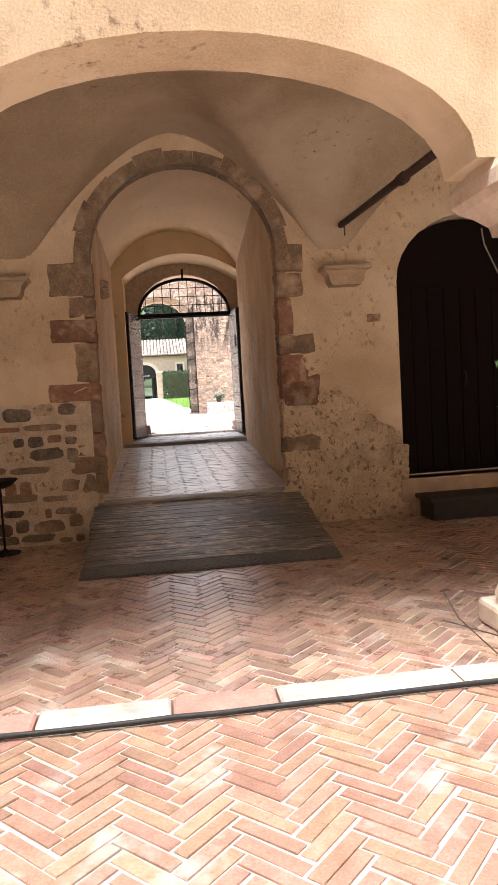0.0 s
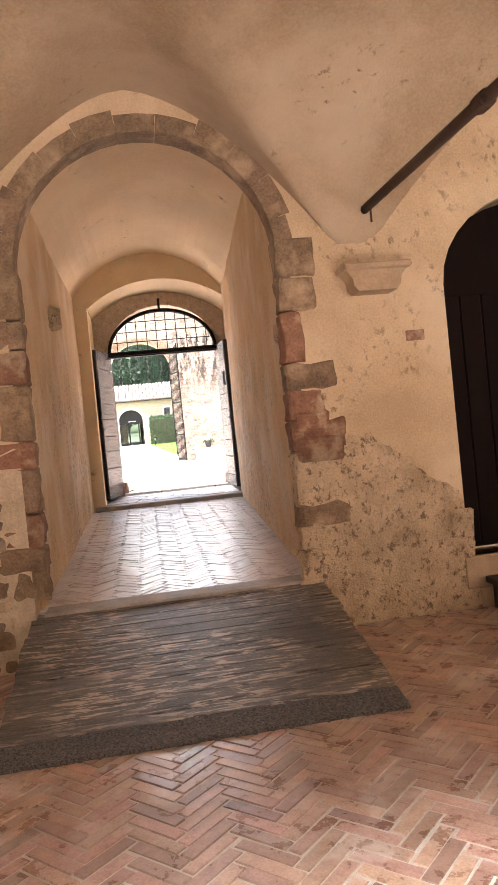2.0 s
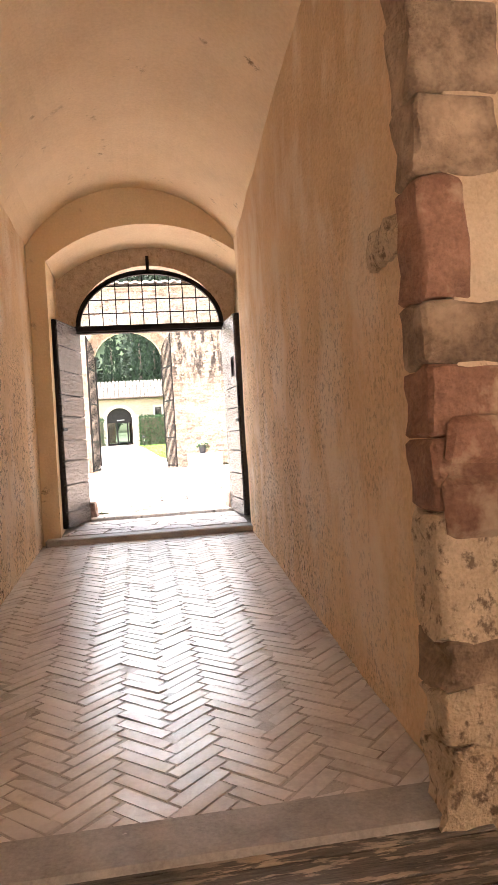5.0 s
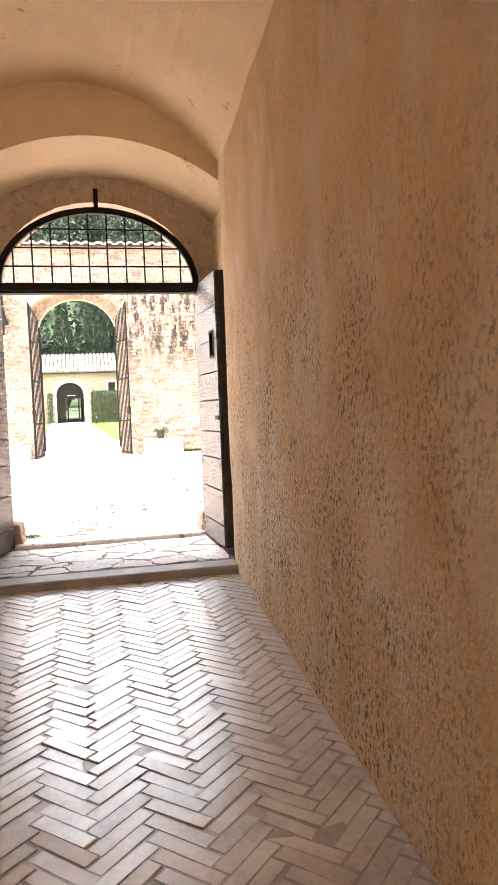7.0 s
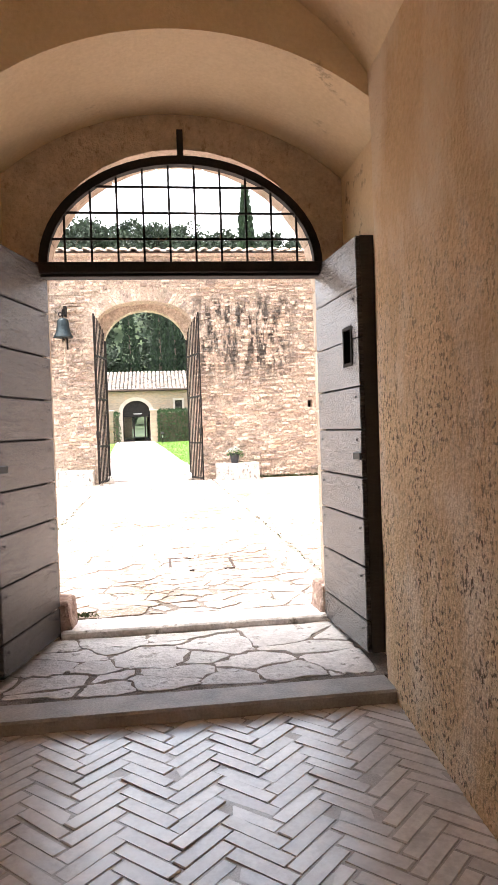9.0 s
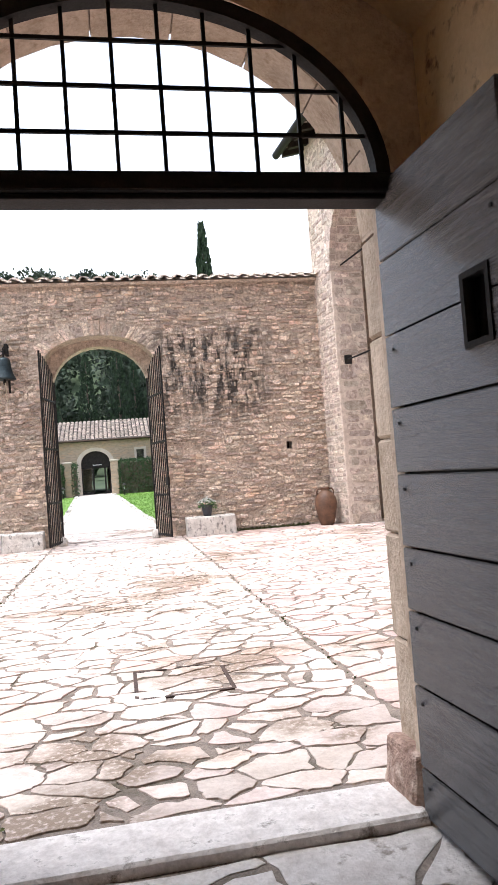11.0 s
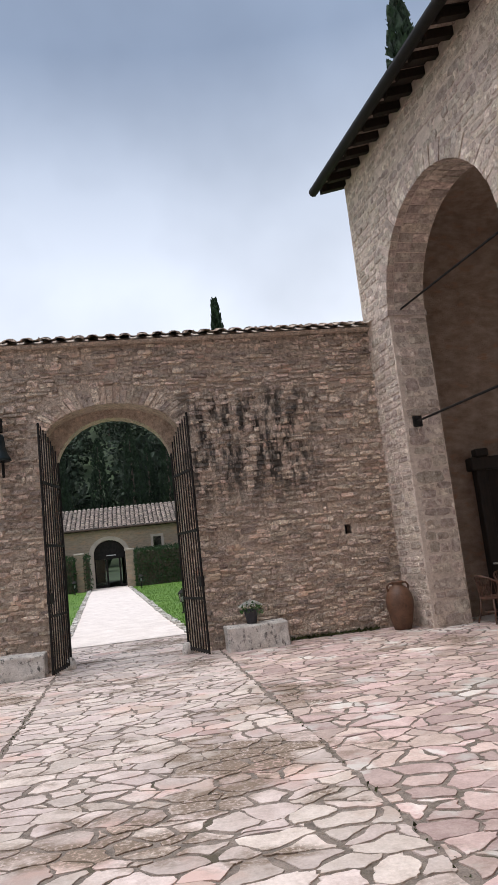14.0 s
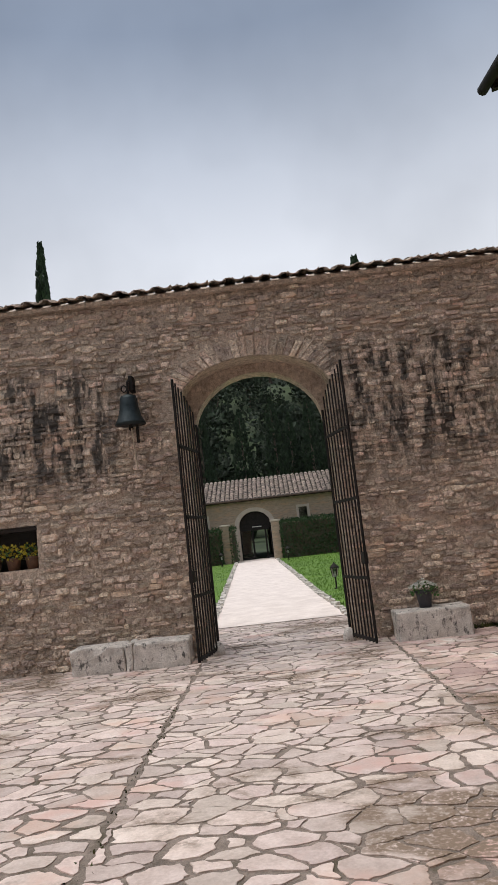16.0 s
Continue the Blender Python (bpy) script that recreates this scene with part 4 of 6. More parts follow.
part("tread", boxed(2.75, 4.4, 6.98, 7.42, 0.25, 0.3, bevel=0.008), plank_dark, wedge)
part("riser", boxed(2.8, 4.35, 7.02, 7.4, FLOOR, 0.25), plank_dark, wedge)

stand = thing("iron_stand", "tall black iron stand with a shallow dish", "stand", (-1.56, 7.15, 0))
part("base", lathe([(0.15, FLOOR), (0.15, 0.065), (0.04, 0.085), (0.02, 0.1)], 20), iron, stand, smooth=True)
part("pole", tube([(0, 0, 0.09), (0, 0, 0.72)], 0.012, 8), iron, stand, smooth=True)
part("dish", lathe([(0.03, 0.7), (0.1, 0.72), (0.17, 0.78), (0.175, 0.79), (0.15, 0.785), (0.08, 0.74)], 20), iron, stand, smooth=True)


def leaf_shape(bm, at, d, size, rng, width=0.7):
    """A pointed leaf of two bent halves."""
    d = Vector(d).normalized()
    side = d.orthogonal().normalized()
    side = (Matrix.Rotation(rng.uniform(0, 6.28), 3, d) @ side)
    up = d.cross(side)
    at = Vector(at)
    a, tip = bm.verts.new(at), bm.verts.new(at + d * size - up * 0.12 * size)
    l = bm.verts.new(at + d * size * 0.45 + side * size * width * 0.5 + up * 0.1 * size)
    r = bm.verts.new(at + d * size * 0.45 - side * size * width * 0.5 + up * 0.1 * size)
    m = bm.verts.new(at + d * size * 0.55)
    bm.faces.new((a, l, m)), bm.faces.new((l, tip, m)), bm.faces.new((a, m, r)), bm.faces.new((m, tip, r))


vine = thing("climbing_vine", "thin green vine trailing beside the stone column", "vine")
rng = random.Random(8)
leaves = bmesh.new()
for k, pts in enumerate((((1.8, 3.3, 0.06), (1.62, 3.28, 0.12), (1.45, 3.36, 0.3), (1.4, 3.42, 0.42)), ((1.85, 3.3, 0.06), (1.66, 3.3, 0.2), (1.42, 3.5, 0.25)), ((1.85, 3.35, 0.06), (1.78, 3.3, 0.6), (1.75, 3.28, 1.2), (1.66, 3.26, 1.42)), ((1.85, 3.35, 1.0), (1.74, 3.3, 1.9), (1.62, 3.3, 2.15), (1.6, 3.28, 2.22)))):
    part("stem", tube(pts, 0.004, 5), bark, vine)
for x, y, z, nl in ((1.72, 3.28, 0.1, 9), (1.7, 3.3, 0.24, 4), (1.68, 3.27, 1.3, 5), (1.72, 3.28, 1.55, 4), (1.78, 3.3, 0.05, 8)):
    for i in range(nl):
        leaf_shape(leaves, (x + rng.uniform(-0.06, 0.06), y + rng.uniform(-0.06, 0.06), max(0.08, z + rng.uniform(-0.08, 0.08))), (rng.uniform(-1, 1), rng.uniform(-1, 0.3), rng.uniform(-0.3, 0.7)), rng.uniform(0.04, 0.075), rng)
part("leaves", leaves, ivy_leaf, vine)

# ---- passage things ----
lun = thing("lunette_grille", "black iron grille in the arched light over the doors", "grille")
LX, LY, LZ, LA, LB = 0.69, 14.42, 3.15, 0.9, 0.68
bm = bmesh.new()
rows = []
for i in range(33):
    a0 = math.pi * i / 32
    rows.append([bm.verts.new((LX - (LA + e) * math.cos(a0), LY + d, LZ + (LB + e) * math.sin(a0))) for e, d in ((-0.028, -0.03), (0.028, -0.03), (0.028, 0.03), (-0.028, 0.03))])
for a, b in zip(rows, rows[1:]):
    for i in range(4):
        bm.faces.new((a[i], b[i], b[(i + 1) % 4], a[(i + 1) % 4]))
part("arched_frame", bm, iron, lun)
part("transom", boxed(LX - LA - 0.05, LX + LA + 0.05, LY - 0.05, LY + 0.07, LZ - 0.055, LZ + 0.015, bevel=0.006), iron, lun)
part("transom_lip", boxed(LX - LA - 0.05, LX + LA + 0.05, LY - 0.02, LY + 0.09, LZ - 0.075, LZ - 0.055, bevel=0.004), iron, lun)
part("hanger", boxed(LX - 0.02, LX + 0.02, LY - 0.02, LY + 0.02, LZ + LB, LZ + LB + 0.2), iron, lun)
for i in range(-5, 5):
    x = LX + (i + 0.5) * 0.169
    top = LB * math.sqrt(max(0, 1 - ((x - LX) / LA) ** 2))
    if top > 0.06:
        part("bar", boxed(x - 0.007, x + 0.007, LY - 0.007, LY + 0.007, LZ, LZ + top), iron, lun)
for j in range(1, 4):
    z = j * 0.169
    if z < LB:
        w = LA * math.sqrt(1 - (z / LB) ** 2)
        part("cross_bar", boxed(LX - w, LX + w, LY - 0.012, LY - 0.002, LZ + z - 0.007, LZ + z + 0.007), iron, lun)


def door_leaf(name, hinge, end, mirror, hatch):
    """A heavy leaf of horizontal planks; hinge and end are points of the plan."""
    d = thing(name, "open heavy door leaf of grey horizontal planks" + (" with a small hatch" if hatch else " with a latch"), "door", (hinge[0], hinge[1], 0), math.degrees(math.atan2(end[1] - hinge[1], end[0] - hinge[0])))
    ln = math.hypot(end[0] - hinge[0], end[1] - hinge[1])
    z0, z1 = 0.735, 3.15
    th = 0.11
    s = 1 if mirror else -1
    hx0, hx1, hz0, hz1 = ln * 0.69, ln * 0.86, 2.42, 2.64
    holes = [[(hx0, hz0), (hx1, hz0), (hx1, hz1), (hx0, hz1)]] if hatch else []
    part("core", slab([(0, z0), (ln, z0), (ln, z1), (0, z1)], holes, th - 0.03, lambda u, v, w: (u, s * (w + 0.03), v)), plank_dark, d, "dark thick door edge")
    zs = [z0, z0 + 0.19, z0 + 0.5, z0 + 0.78, z0 + 1.02, z0 + 1.3, z0 + 1.55, z0 + 1.83, z0 + 2.12, z1]
    for a, b in zip(zs, zs[1:]):
        if hatch and a < hz1 and b > hz0:
            p, q = a + 0.004, b - 0.004
            if p < hz0 and q > hz1:
                poly, cut = [(0, p), (ln, p), (ln, q), (0, q)], [[(hx0, hz0), (hx1, hz0), (hx1, hz1), (hx0, hz1)]]
            elif p < hz0:
                poly, cut = [(0, p), (ln, p), (ln, q), (hx1, q), (hx1, hz0), (hx0, hz0), (hx0, q), (0, q)], []
            else:
                poly, cut = [(0, p), (hx0, p), (hx0, hz1), (hx1, hz1), (hx1, p), (ln, p), (ln, q), (0, q)], []
            part("plank", slab(poly, cut, 0.03, lambda u, v, w: (u, s * w, v)), plank_grey, d)
        else:
            part("plank", boxed(0.0, ln, min(s * 0.03, 0), max(s * 0.03, 0), a + 0.004, b - 0.004, bevel=0.005), plank_grey, d)
    if hatch:
        fr = slab([(hx0 - 0.008, hz0 - 0.008), (hx1 + 0.008, hz0 - 0.008), (hx1 + 0.008, hz1 + 0.008), (hx0 - 0.008, hz1 + 0.008)], [[(hx0 + 0.012, hz0 + 0.012), (hx1 - 0.012, hz0 + 0.012), (hx1 - 0.012, hz1 - 0.012), (hx0 + 0.012, hz1 - 0.012)]], 0.04, lambda u, v, w: (u, -s * 0.005 + s * w, v))
        part("hatch_frame", fr, iron, d)
        part("hatch_back", boxed(hx0, hx1, min(s * 0.05, s * 0.07), max(s * 0.05, s * 0.07), hz0, hz1), plank_dark, d)
    part("latch", boxed(ln - 0.12, ln - 0.005, min(0, -s * 0.012), max(0, -s * 0.012), 1.86, 1.9, bevel=0.003), bronze, d, "metal latch")
    for z in (1.0, 2.8):
        part("strap_hinge", boxed(0.02, ln * 0.8, min(s * th, s * (th + 0.01)), max(s * th, s * (th + 0.01)), z - 0.03, z + 0.03), iron, d)
    for i in range(14):
        zz = zs[1 + i % 8] - 0.06
        xx = 0.06 if i < 7 else ln - 0.07
        part("nail", boxed(xx - 0.006, xx + 0.006, min(0, -s * 0.004), max(0, -s * 0.004), zz - 0.006, zz + 0.006), iron, d)
    return d


door_leaf("door_leaf_right", (1.585, 14.5), (1.635, 13.68), True, True)
door_leaf("door_leaf_left", (-0.2, 14.5), (-0.4, 13.7), False, False)
for x0, x1 in ((1.555, 1.71), (-0.3, -0.13)):
    bm = rough_block(x0, x1, 14.52, 14.82, 0.715, 0.95, 3, 0.03)
    t_ = thing("wheel_guard", "rough red stone guard at the foot of the jamb", "guard stone", group="guard stones of the doorway")
    part("guard_block", bm, guard_stone, t_)
jamb = thing("doorway_jambs", "tall pitted sandstone blocks of the outer doorway", "door jamb")
rng = random.Random(19)
for x0, x1 in ((-0.5, -0.235), (1.635, 1.9)):
    z = 0.7
    while z < 3.05:
        hh = min(rng.uniform(0.35, 0.65), 3.05 - z)
        part("jamb_block", boxed(x0, x1, 14.572, 14.81, z + 0.003, z + hh - 0.003, bevel=0.012), jamb_tall, jamb)
        z += hh
for i in range(9):
    a0, a1 = math.pi * i / 9 + 0.004, math.pi * (i + 1) / 9 - 0.004
    poly = [(0.7 - rx * math.cos(a), 3.05 + rz * math.sin(a)) for rx, rz, aa in ((0.935, 0.875, (a0, (a0 + a1) / 2, a1)), (1.2, 1.15, (a1, (a0 + a1) / 2, a0))) for a in aa]
    part("arch_block", slab(poly, [], 0.238, lambda u, v, w: (u, 14.572 + w, v)), jamb_tall, jamb)
imp = thing("broken_impost", "broken stone impost stub on the passage wall", "impost", group="broken imposts")
for x0, x1, y0, y1, z0, z1 in ((1.405, 1.5, 7.76, 8.17, 2.34, 2.48), (-0.74, -0.55, 9.95, 10.22, 2.94, 3.14)):
    bm = boxed(x0, x1, y0, y1, z0, z1, bevel=0.02)
    bmesh.ops.subdivide_edges(bm, edges=[e for e in bm.edges if e.calc_length() > 0.06], cuts=4, use_grid_fill=True)
    for v in bm.verts:
        v.co += Vector((0.5 * noise.noise(v.co * 14), noise.noise(v.co * 12 + Vector((5, 0, 0))), noise.noise(v.co * 12 + Vector((0, 5, 0))))) * 0.055
    part("stub", bm, rubble_bed, imp)

# ---- courtyard things ----
def gate_leaf(hinge, end, label):
    """A tall leaf of upright iron bars, with its free end high or low as the arch asks."""
    g = thing("iron_gate_leaf", label, "gate", (hinge[0], hinge[1], 0), math.degrees(math.atan2(end[1] - hinge[1], end[0] - hinge[0])), group="leaves of the courtyard gate")
    ln = math.hypot(end[0] - hinge[0], end[1] - hinge[1])
    z0 = 0.84
    n = 9
    for i in range(n):
        x = ln * i / (n - 1)
        z1 = 4.4 + 0.55 * math.sqrt(x / ln)
        r = 0.022 if i in (0, n - 1) else 0.013
        part("post" if i in (0, n - 1) else "bar", tube([(x, 0, z0), (x, 0, z1)], r, 8), iron, g)
    for z in (z0 + 0.04, 1.75, 2.9, 3.95):
        part("rail", boxed(-0.01, ln + 0.01, -0.014, 0.014, z - 0.022, z + 0.022), iron, g)
    part("lock_box", boxed(ln - 0.12, ln + 0.02, -0.03, 0.03, 1.95, 2.12, bevel=0.006), iron, g)
    return g


gate_leaf((1.35, 28.1), (1.61, 27.12), "open tall iron bar gate leaf beside the planter block")
gate_leaf((-0.7, 28.1), (-0.9, 27.12), "open tall iron bar gate leaf beside the stone bench")
for x in (-0.7, 1.32):
    t_ = thing("wheel_guard", "rounded pale stone guard at the gate jamb", "guard stone", group="guard stones of the gate")
    part("guard_block", lathe([(0.1, YARD - 0.05), (0.095, 0.86), (0.07, 0.95), (0.03, 0.98)], 14, None, x, 28.05), travertine, t_, smooth=True)


block = thing("stone_block", "rough pale limestone block against the gate wall", "stone block")
part("block_body", rough_block(1.98, 3.06, 27.4, 27.93, YARD - 0.02, 1.2, 1), travertine, block)
bench = thing("stone_bench", "low white marble bench of cracked blocks against the wall", "bench")
for k, (a, b) in enumerate(((-2.82, -2.02), (-2.01, -1.9), (-1.89, -1.07))):
    part("bench_block", rough_block(a, b, 27.4, 27.95, YARD - 0.02, 1.16, 5 + k, 0.025), travertine, bench)

pot = thing("flower_pot", "dark plant pot with small white flowers on the block", "flower pot", (2.46, 27.66, 1.185))
part("pot", lathe([(0.085, 0), (0.1, 0.1), (0.12, 0.22), (0.13, 0.25), (0.12, 0.26), (0.105, 0.25)], 18), plastic_dark, pot, smooth=True)
lv, pt = bmesh.new(), bmesh.new()
rng = random.Random(21)
for i in range(150):
    a, r, h = rng.uniform(0, 6.28), 0.2 * math.sqrt(rng.random()), rng.uniform(0.24, 0.4)
    p = (r * math.cos(a), r * math.sin(a), h - r * 0.4)
    leaf_shape(lv, p, (math.cos(a), math.sin(a), 0.7), rng.uniform(0.04, 0.07), rng)
for i in range(110):
    a, r = rng.uniform(0, 6.28), 0.2 * math.sqrt(rng.random())
    p = Vector((r * math.cos(a), r * math.sin(a), 0.43 - r * 0.6))
    for k in range(4):
        leaf_shape(pt, p, (math.cos(k * 1.57), math.sin(k * 1.57), 0.5), 0.03, rng, 1.0)
part("foliage", lv, ivy_leaf, pot)
part("flowers", pt, white_petal, pot, "small white flowers")

jar = thing("terracotta_jar", "large brown terracotta jar standing in the wall corner", "jar", (5.16, 27.5, YARD))
part("jar_body", lathe([(0.13, 0), (0.15, 0.02), (0.2, 0.2), (0.245, 0.42), (0.25, 0.52), (0.23, 0.64), (0.17, 0.74), (0.1, 0.79), (0.085, 0.82), (0.11, 0.85), (0.11, 0.87), (0.07, 0.86), (0.06, 0.78)], 32), terracotta, jar, smooth=True)
for s in (-1, 1):
    part("jar_handle", tube([(s * 0.09, 0, 0.83), (s * 0.16, 0, 0.84), (s * 0.2, 0, 0.78), (s * 0.19, 0, 0.7)], 0.018, 8), terracotta, jar, smooth=True)

bell = thing("wall_bell", "dark bronze bell hung from an iron bracket on the wall", "bell", (-1.69, 27.74, 4.46))
bell.scale = (0.84, 0.84, 0.88)
part("bell_body", lathe([(0.29, 0), (0.28, 0.03), (0.22, 0.14), (0.18, 0.3), (0.165, 0.46), (0.14, 0.52), (0.05, 0.55)], 28), bronze, bell, smooth=True)
part("hanger", tube([(0, 0, 0.54), (0, 0, 0.78), (0.05, 0.05, 0.84), (0.1, 0.3, 0.84)], 0.022, 8), iron, bell)
part("ring", tube([(-0.07 + 0.05 * math.cos(a), 0, 0.66 + 0.06 * math.sin(a)) for a in np.linspace(0, 6.28, 14)], 0.012, 6), iron, bell)
part("bracket", boxed(0.02, 0.1, 0.02, 0.3, 0.62, 0.9, bevel=0.01), iron, bell)
part("clapper", lathe([(0.02, -0.12), (0.045, -0.08), (0.03, -0.02), (0.012, 0.2)], 10), iron, bell)
part("striker", boxed(0.07, 0.12, 0.1, 0.16, -0.32, 0.02), iron, bell)
part("rope", tube([(0.02, -0.05, -0.08), (0.04, -0.05, -0.4), (0.07, -0.04, -0.82)], 0.014, 6), rope, bell, "pale bell rope")

shelf = thing("window_planter", "yellow flowers in terracotta pots in the wall opening", "planter")
# near-black back plate paints in the dark of the opening
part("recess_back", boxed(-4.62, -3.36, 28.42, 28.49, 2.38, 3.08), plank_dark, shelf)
part("lintel", boxed(-4.62, -3.37, 28.0, 28.3, 3.0, 3.075), timber, shelf)
fl, fg = bmesh.new(), bmesh.new()
rng = random.Random(4)
for k in range(4):
    x = -4.45 + k * 0.31
    part("pot", lathe([(0.085, 2.4), (0.115, 2.56), (0.125, 2.6), (0.11, 2.6)], 16, None, x, 28.16), terracotta, shelf, smooth=True)
    for i in range(110):
        p = (x + rng.uniform(-0.17, 0.17), 28.12 + rng.uniform(-0.12, 0.1), 2.6 + rng.uniform(-0.06, 0.2))
        leaf_shape(fl if rng.random() < 0.7 else fg, p, (rng.uniform(-1, 1), rng.uniform(-1, 0.2), rng.uniform(-0.2, 1)), rng.uniform(0.04, 0.07), rng)
part("flowers", fl, yellow_leaf, shelf, "yellow flowers")
part("foliage", fg, ivy_leaf, shelf)
# blackened plate in the hole, its colour standing in for shade
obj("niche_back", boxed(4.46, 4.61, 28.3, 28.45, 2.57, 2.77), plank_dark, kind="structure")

# tiled coping of the gate wall
coping = thing("wall_coping", "row of weathered curved roof tiles along the wall top", "coping")


def curved_tile(x, y0, y1, z0, z1, r0, r1, up, n=7):
    """Half-round tile along y; up: crown above, else hollow side up."""
    vs, fs = [], []
    for y, z, r in ((y0, z0, r0), (y1, z1, r1)):
        for rr in (r, r - 0.016):
            for i in range(n + 1):
                a = math.pi * i / n
                vs.append((x - rr * math.cos(a), y, z + (rr * math.sin(a) if up else -rr * math.sin(a)) * 0.5))
    m = n + 1
    for i in range(n):
        fs += [(i, i + 1, 2 * m + i + 1, 2 * m + i), (m + i, 3 * m + i, 3 * m + i + 1, m + i + 1), (i, m + i, m + i + 1, i + 1), (2 * m + i, 2 * m + i + 1, 3 * m + i + 1, 3 * m + i)]
    return vs, fs


def add_tile(name, parent, mat, *a):
    vs, fs = curved_tile(*a)
    me = bpy.data.meshes.new(name)
    me.from_pydata(vs, [], fs)
    me.materials.append(mat)
    ob = new(name, me)
    ob.parent = parent


rng = random.Random(2)
part("coping_bed", slab([(27.88, 6.51), (27.86, 6.57), (28.2, 6.69), (28.42, 6.81), (28.98, 6.63), (28.95, 6.51)], [], 19.6, lambda u, v, w: (-13.9 + w, u, v)), gate_bed, coping)
x = -8.0
while x < 5.7:
    j = rng.uniform(-0.025, 0.025)
    add_tile("tile", coping, tile_pale, x + 0.15, 27.74 + j, 28.25, 6.655, 6.79, 0.105, 0.095, False)
    j = rng.uniform(-0.03, 0.03)
    add_tile("tile", coping, tile_pale, x + j, 27.78 + j, 28.24, 6.61 + rng.uniform(-0.01, 0.02), 6.77, 0.1, 0.09, True)
    add_tile("tile", coping, tile_pale, x + j, 28.12, 28.5, 6.74, 6.82 + rng.uniform(-0.015, 0.015), 0.105, 0.09, True)
    add_tile("tile", coping, tile_pale, x + j, 28.9, 28.45, 6.63, 6.81, 0.12, 0.1, True)
    x += 0.3

# roof of the portico: rafters, boards, tiles
proof = thing("portico_roof", "dark timber eaves and tiled roof of the portico", "roof")


def over(u, w, v):
    p = facade(u, v, w)
    return Vector(p)


def on_roof(w, lift=0.0):
    return 9.78 + (w + 0.5) * 0.28 + lift


bm = bmesh.new()
vs = [bm.verts.new(over(u, w, on_roof(w, l))) for l in (0.0, 0.05) for u, w in ((28.4, -0.52), (28.4, 6), (14.7, 6), (14.7, -0.52))]
for q in ((0, 1, 2, 3), (7, 6, 5, 4), (0, 4, 5, 1), (1, 5, 6, 2), (2, 6, 7, 3), (3, 7, 4, 0)):
    bm.faces.new([vs[i] for i in q])
part("boarding", bm, timber, proof)
for i in range(31):
    u = 28.3 - i * 0.44
    bm = bmesh.new()
    c = [bm.verts.new(over(u + du, w, on_roof(w, l))) for w in (-0.44, 0.6) for du, l in ((-0.06, -0.15), (0.06, -0.15), (0.06, -0.002), (-0.06, -0.002))]
    for q in ((0, 1, 2, 3), (7, 6, 5, 4), (0, 4, 5, 1), (1, 5, 6, 2), (2, 6, 7, 3), (3, 7, 4, 0)):
        bm.faces.new([c[k] for k in q])
    part("rafter", bm, timber, proof)
part("gutter", tube([over(28.45, -0.56, on_roof(-0.56, -0.02)), over(14.7, -0.56, on_roof(-0.56, -0.02))], 0.095, 10), iron, proof, "dark metal gutter", smooth=True)
for i in range(58):
    u = 28.35 - i * 0.24
    bm = bmesh.new()
    a, b = over(u, -0.52, on_roof(-0.52, 0.06)), over(u, 0.4, on_roof(0.4, 0.06))
    part("tile", tube([a, b], 0.075, 8, bm), tile, proof)
part("roof_cover", slab([(28.4, 6.0), (14.7, 6.0), (14.7, 0.3), (28.4, 0.3)], [], 0.06, lambda u, v, w: tuple(over(u, v, on_roof(v, 0.08 + w)))), tile, proof)
part("upper_wall", slab([(14.9, 9.68), (28.1, 9.68), (28.1, 10.02), (14.9, 10.02)], [], 0.6, lambda u, v, w: facade(u, v, w + 0.05)), portico_bed, proof)

# iron ties and anchors
for (u, v0, v1, lean) in ((23.05, 6.35, 7.0, 0.1), (23.2, 4.05, 4.95, 0.16)):
    an = thing("wall_anchor", "black iron anchor bar on the pier face", "anchor", group="anchors of the portico")
    part("anchor_bar", tube([facade(u + lean, v0, -0.03), facade(u - lean, v1, -0.03)], 0.035, 6), iron, an)
    part("wedge", boxed(*[q for p in ((facade(u, 0, -0.06)[0], facade(u, 0, 0.0)[0]), (u - 0.05, u + 0.05), ((v0 + v1) / 2 - 0.05, (v0 + v1) / 2 + 0.05)) for q in p]), iron, an)
for k, (a, z, plate) in enumerate(((A1, 4.45, True), (A1, 6.6, False), (A2, 4.45, True), (A2, 6.6, False))):
    td = thing("portico_tie", "thin dark iron tie rod across the portico arch", "tie rod", group="tie rods of the portico")
    part("rod", tube([facade(a[1] + 0.02, z, 0.25), facade(a[0] - 0.02, z, 0.25)], 0.02, 6), iron, td)
    if plate:
        p = facade(a[1], z, 0.25)
        part("anchor_plate", boxed(p[0] - 0.09, p[0] + 0.09, p[1] - 0.03, p[1] + 0.03, z - 0.1, z + 0.1, bevel=0.01), iron, td)


# portico pieces: imposts and plinths
for a in (A1, A2):
    for u0, u1 in ((a[1] - 0.03, a[1] + 0.28), (a[0] - 0.28, a[0] + 0.03)):
        t_ = thing("arch_impost", "plain projecting limestone impost of the portico arch", "impost", group="imposts of the portico")
        bm = slab([(u0, 6.48), (u1, 6.48), (u1, 6.58), (u0, 6.58)], [], 0.8, lambda u, v, w: facade(u, v, w - 0.035))
        part("impost_block", bm, portico_stone, t_)

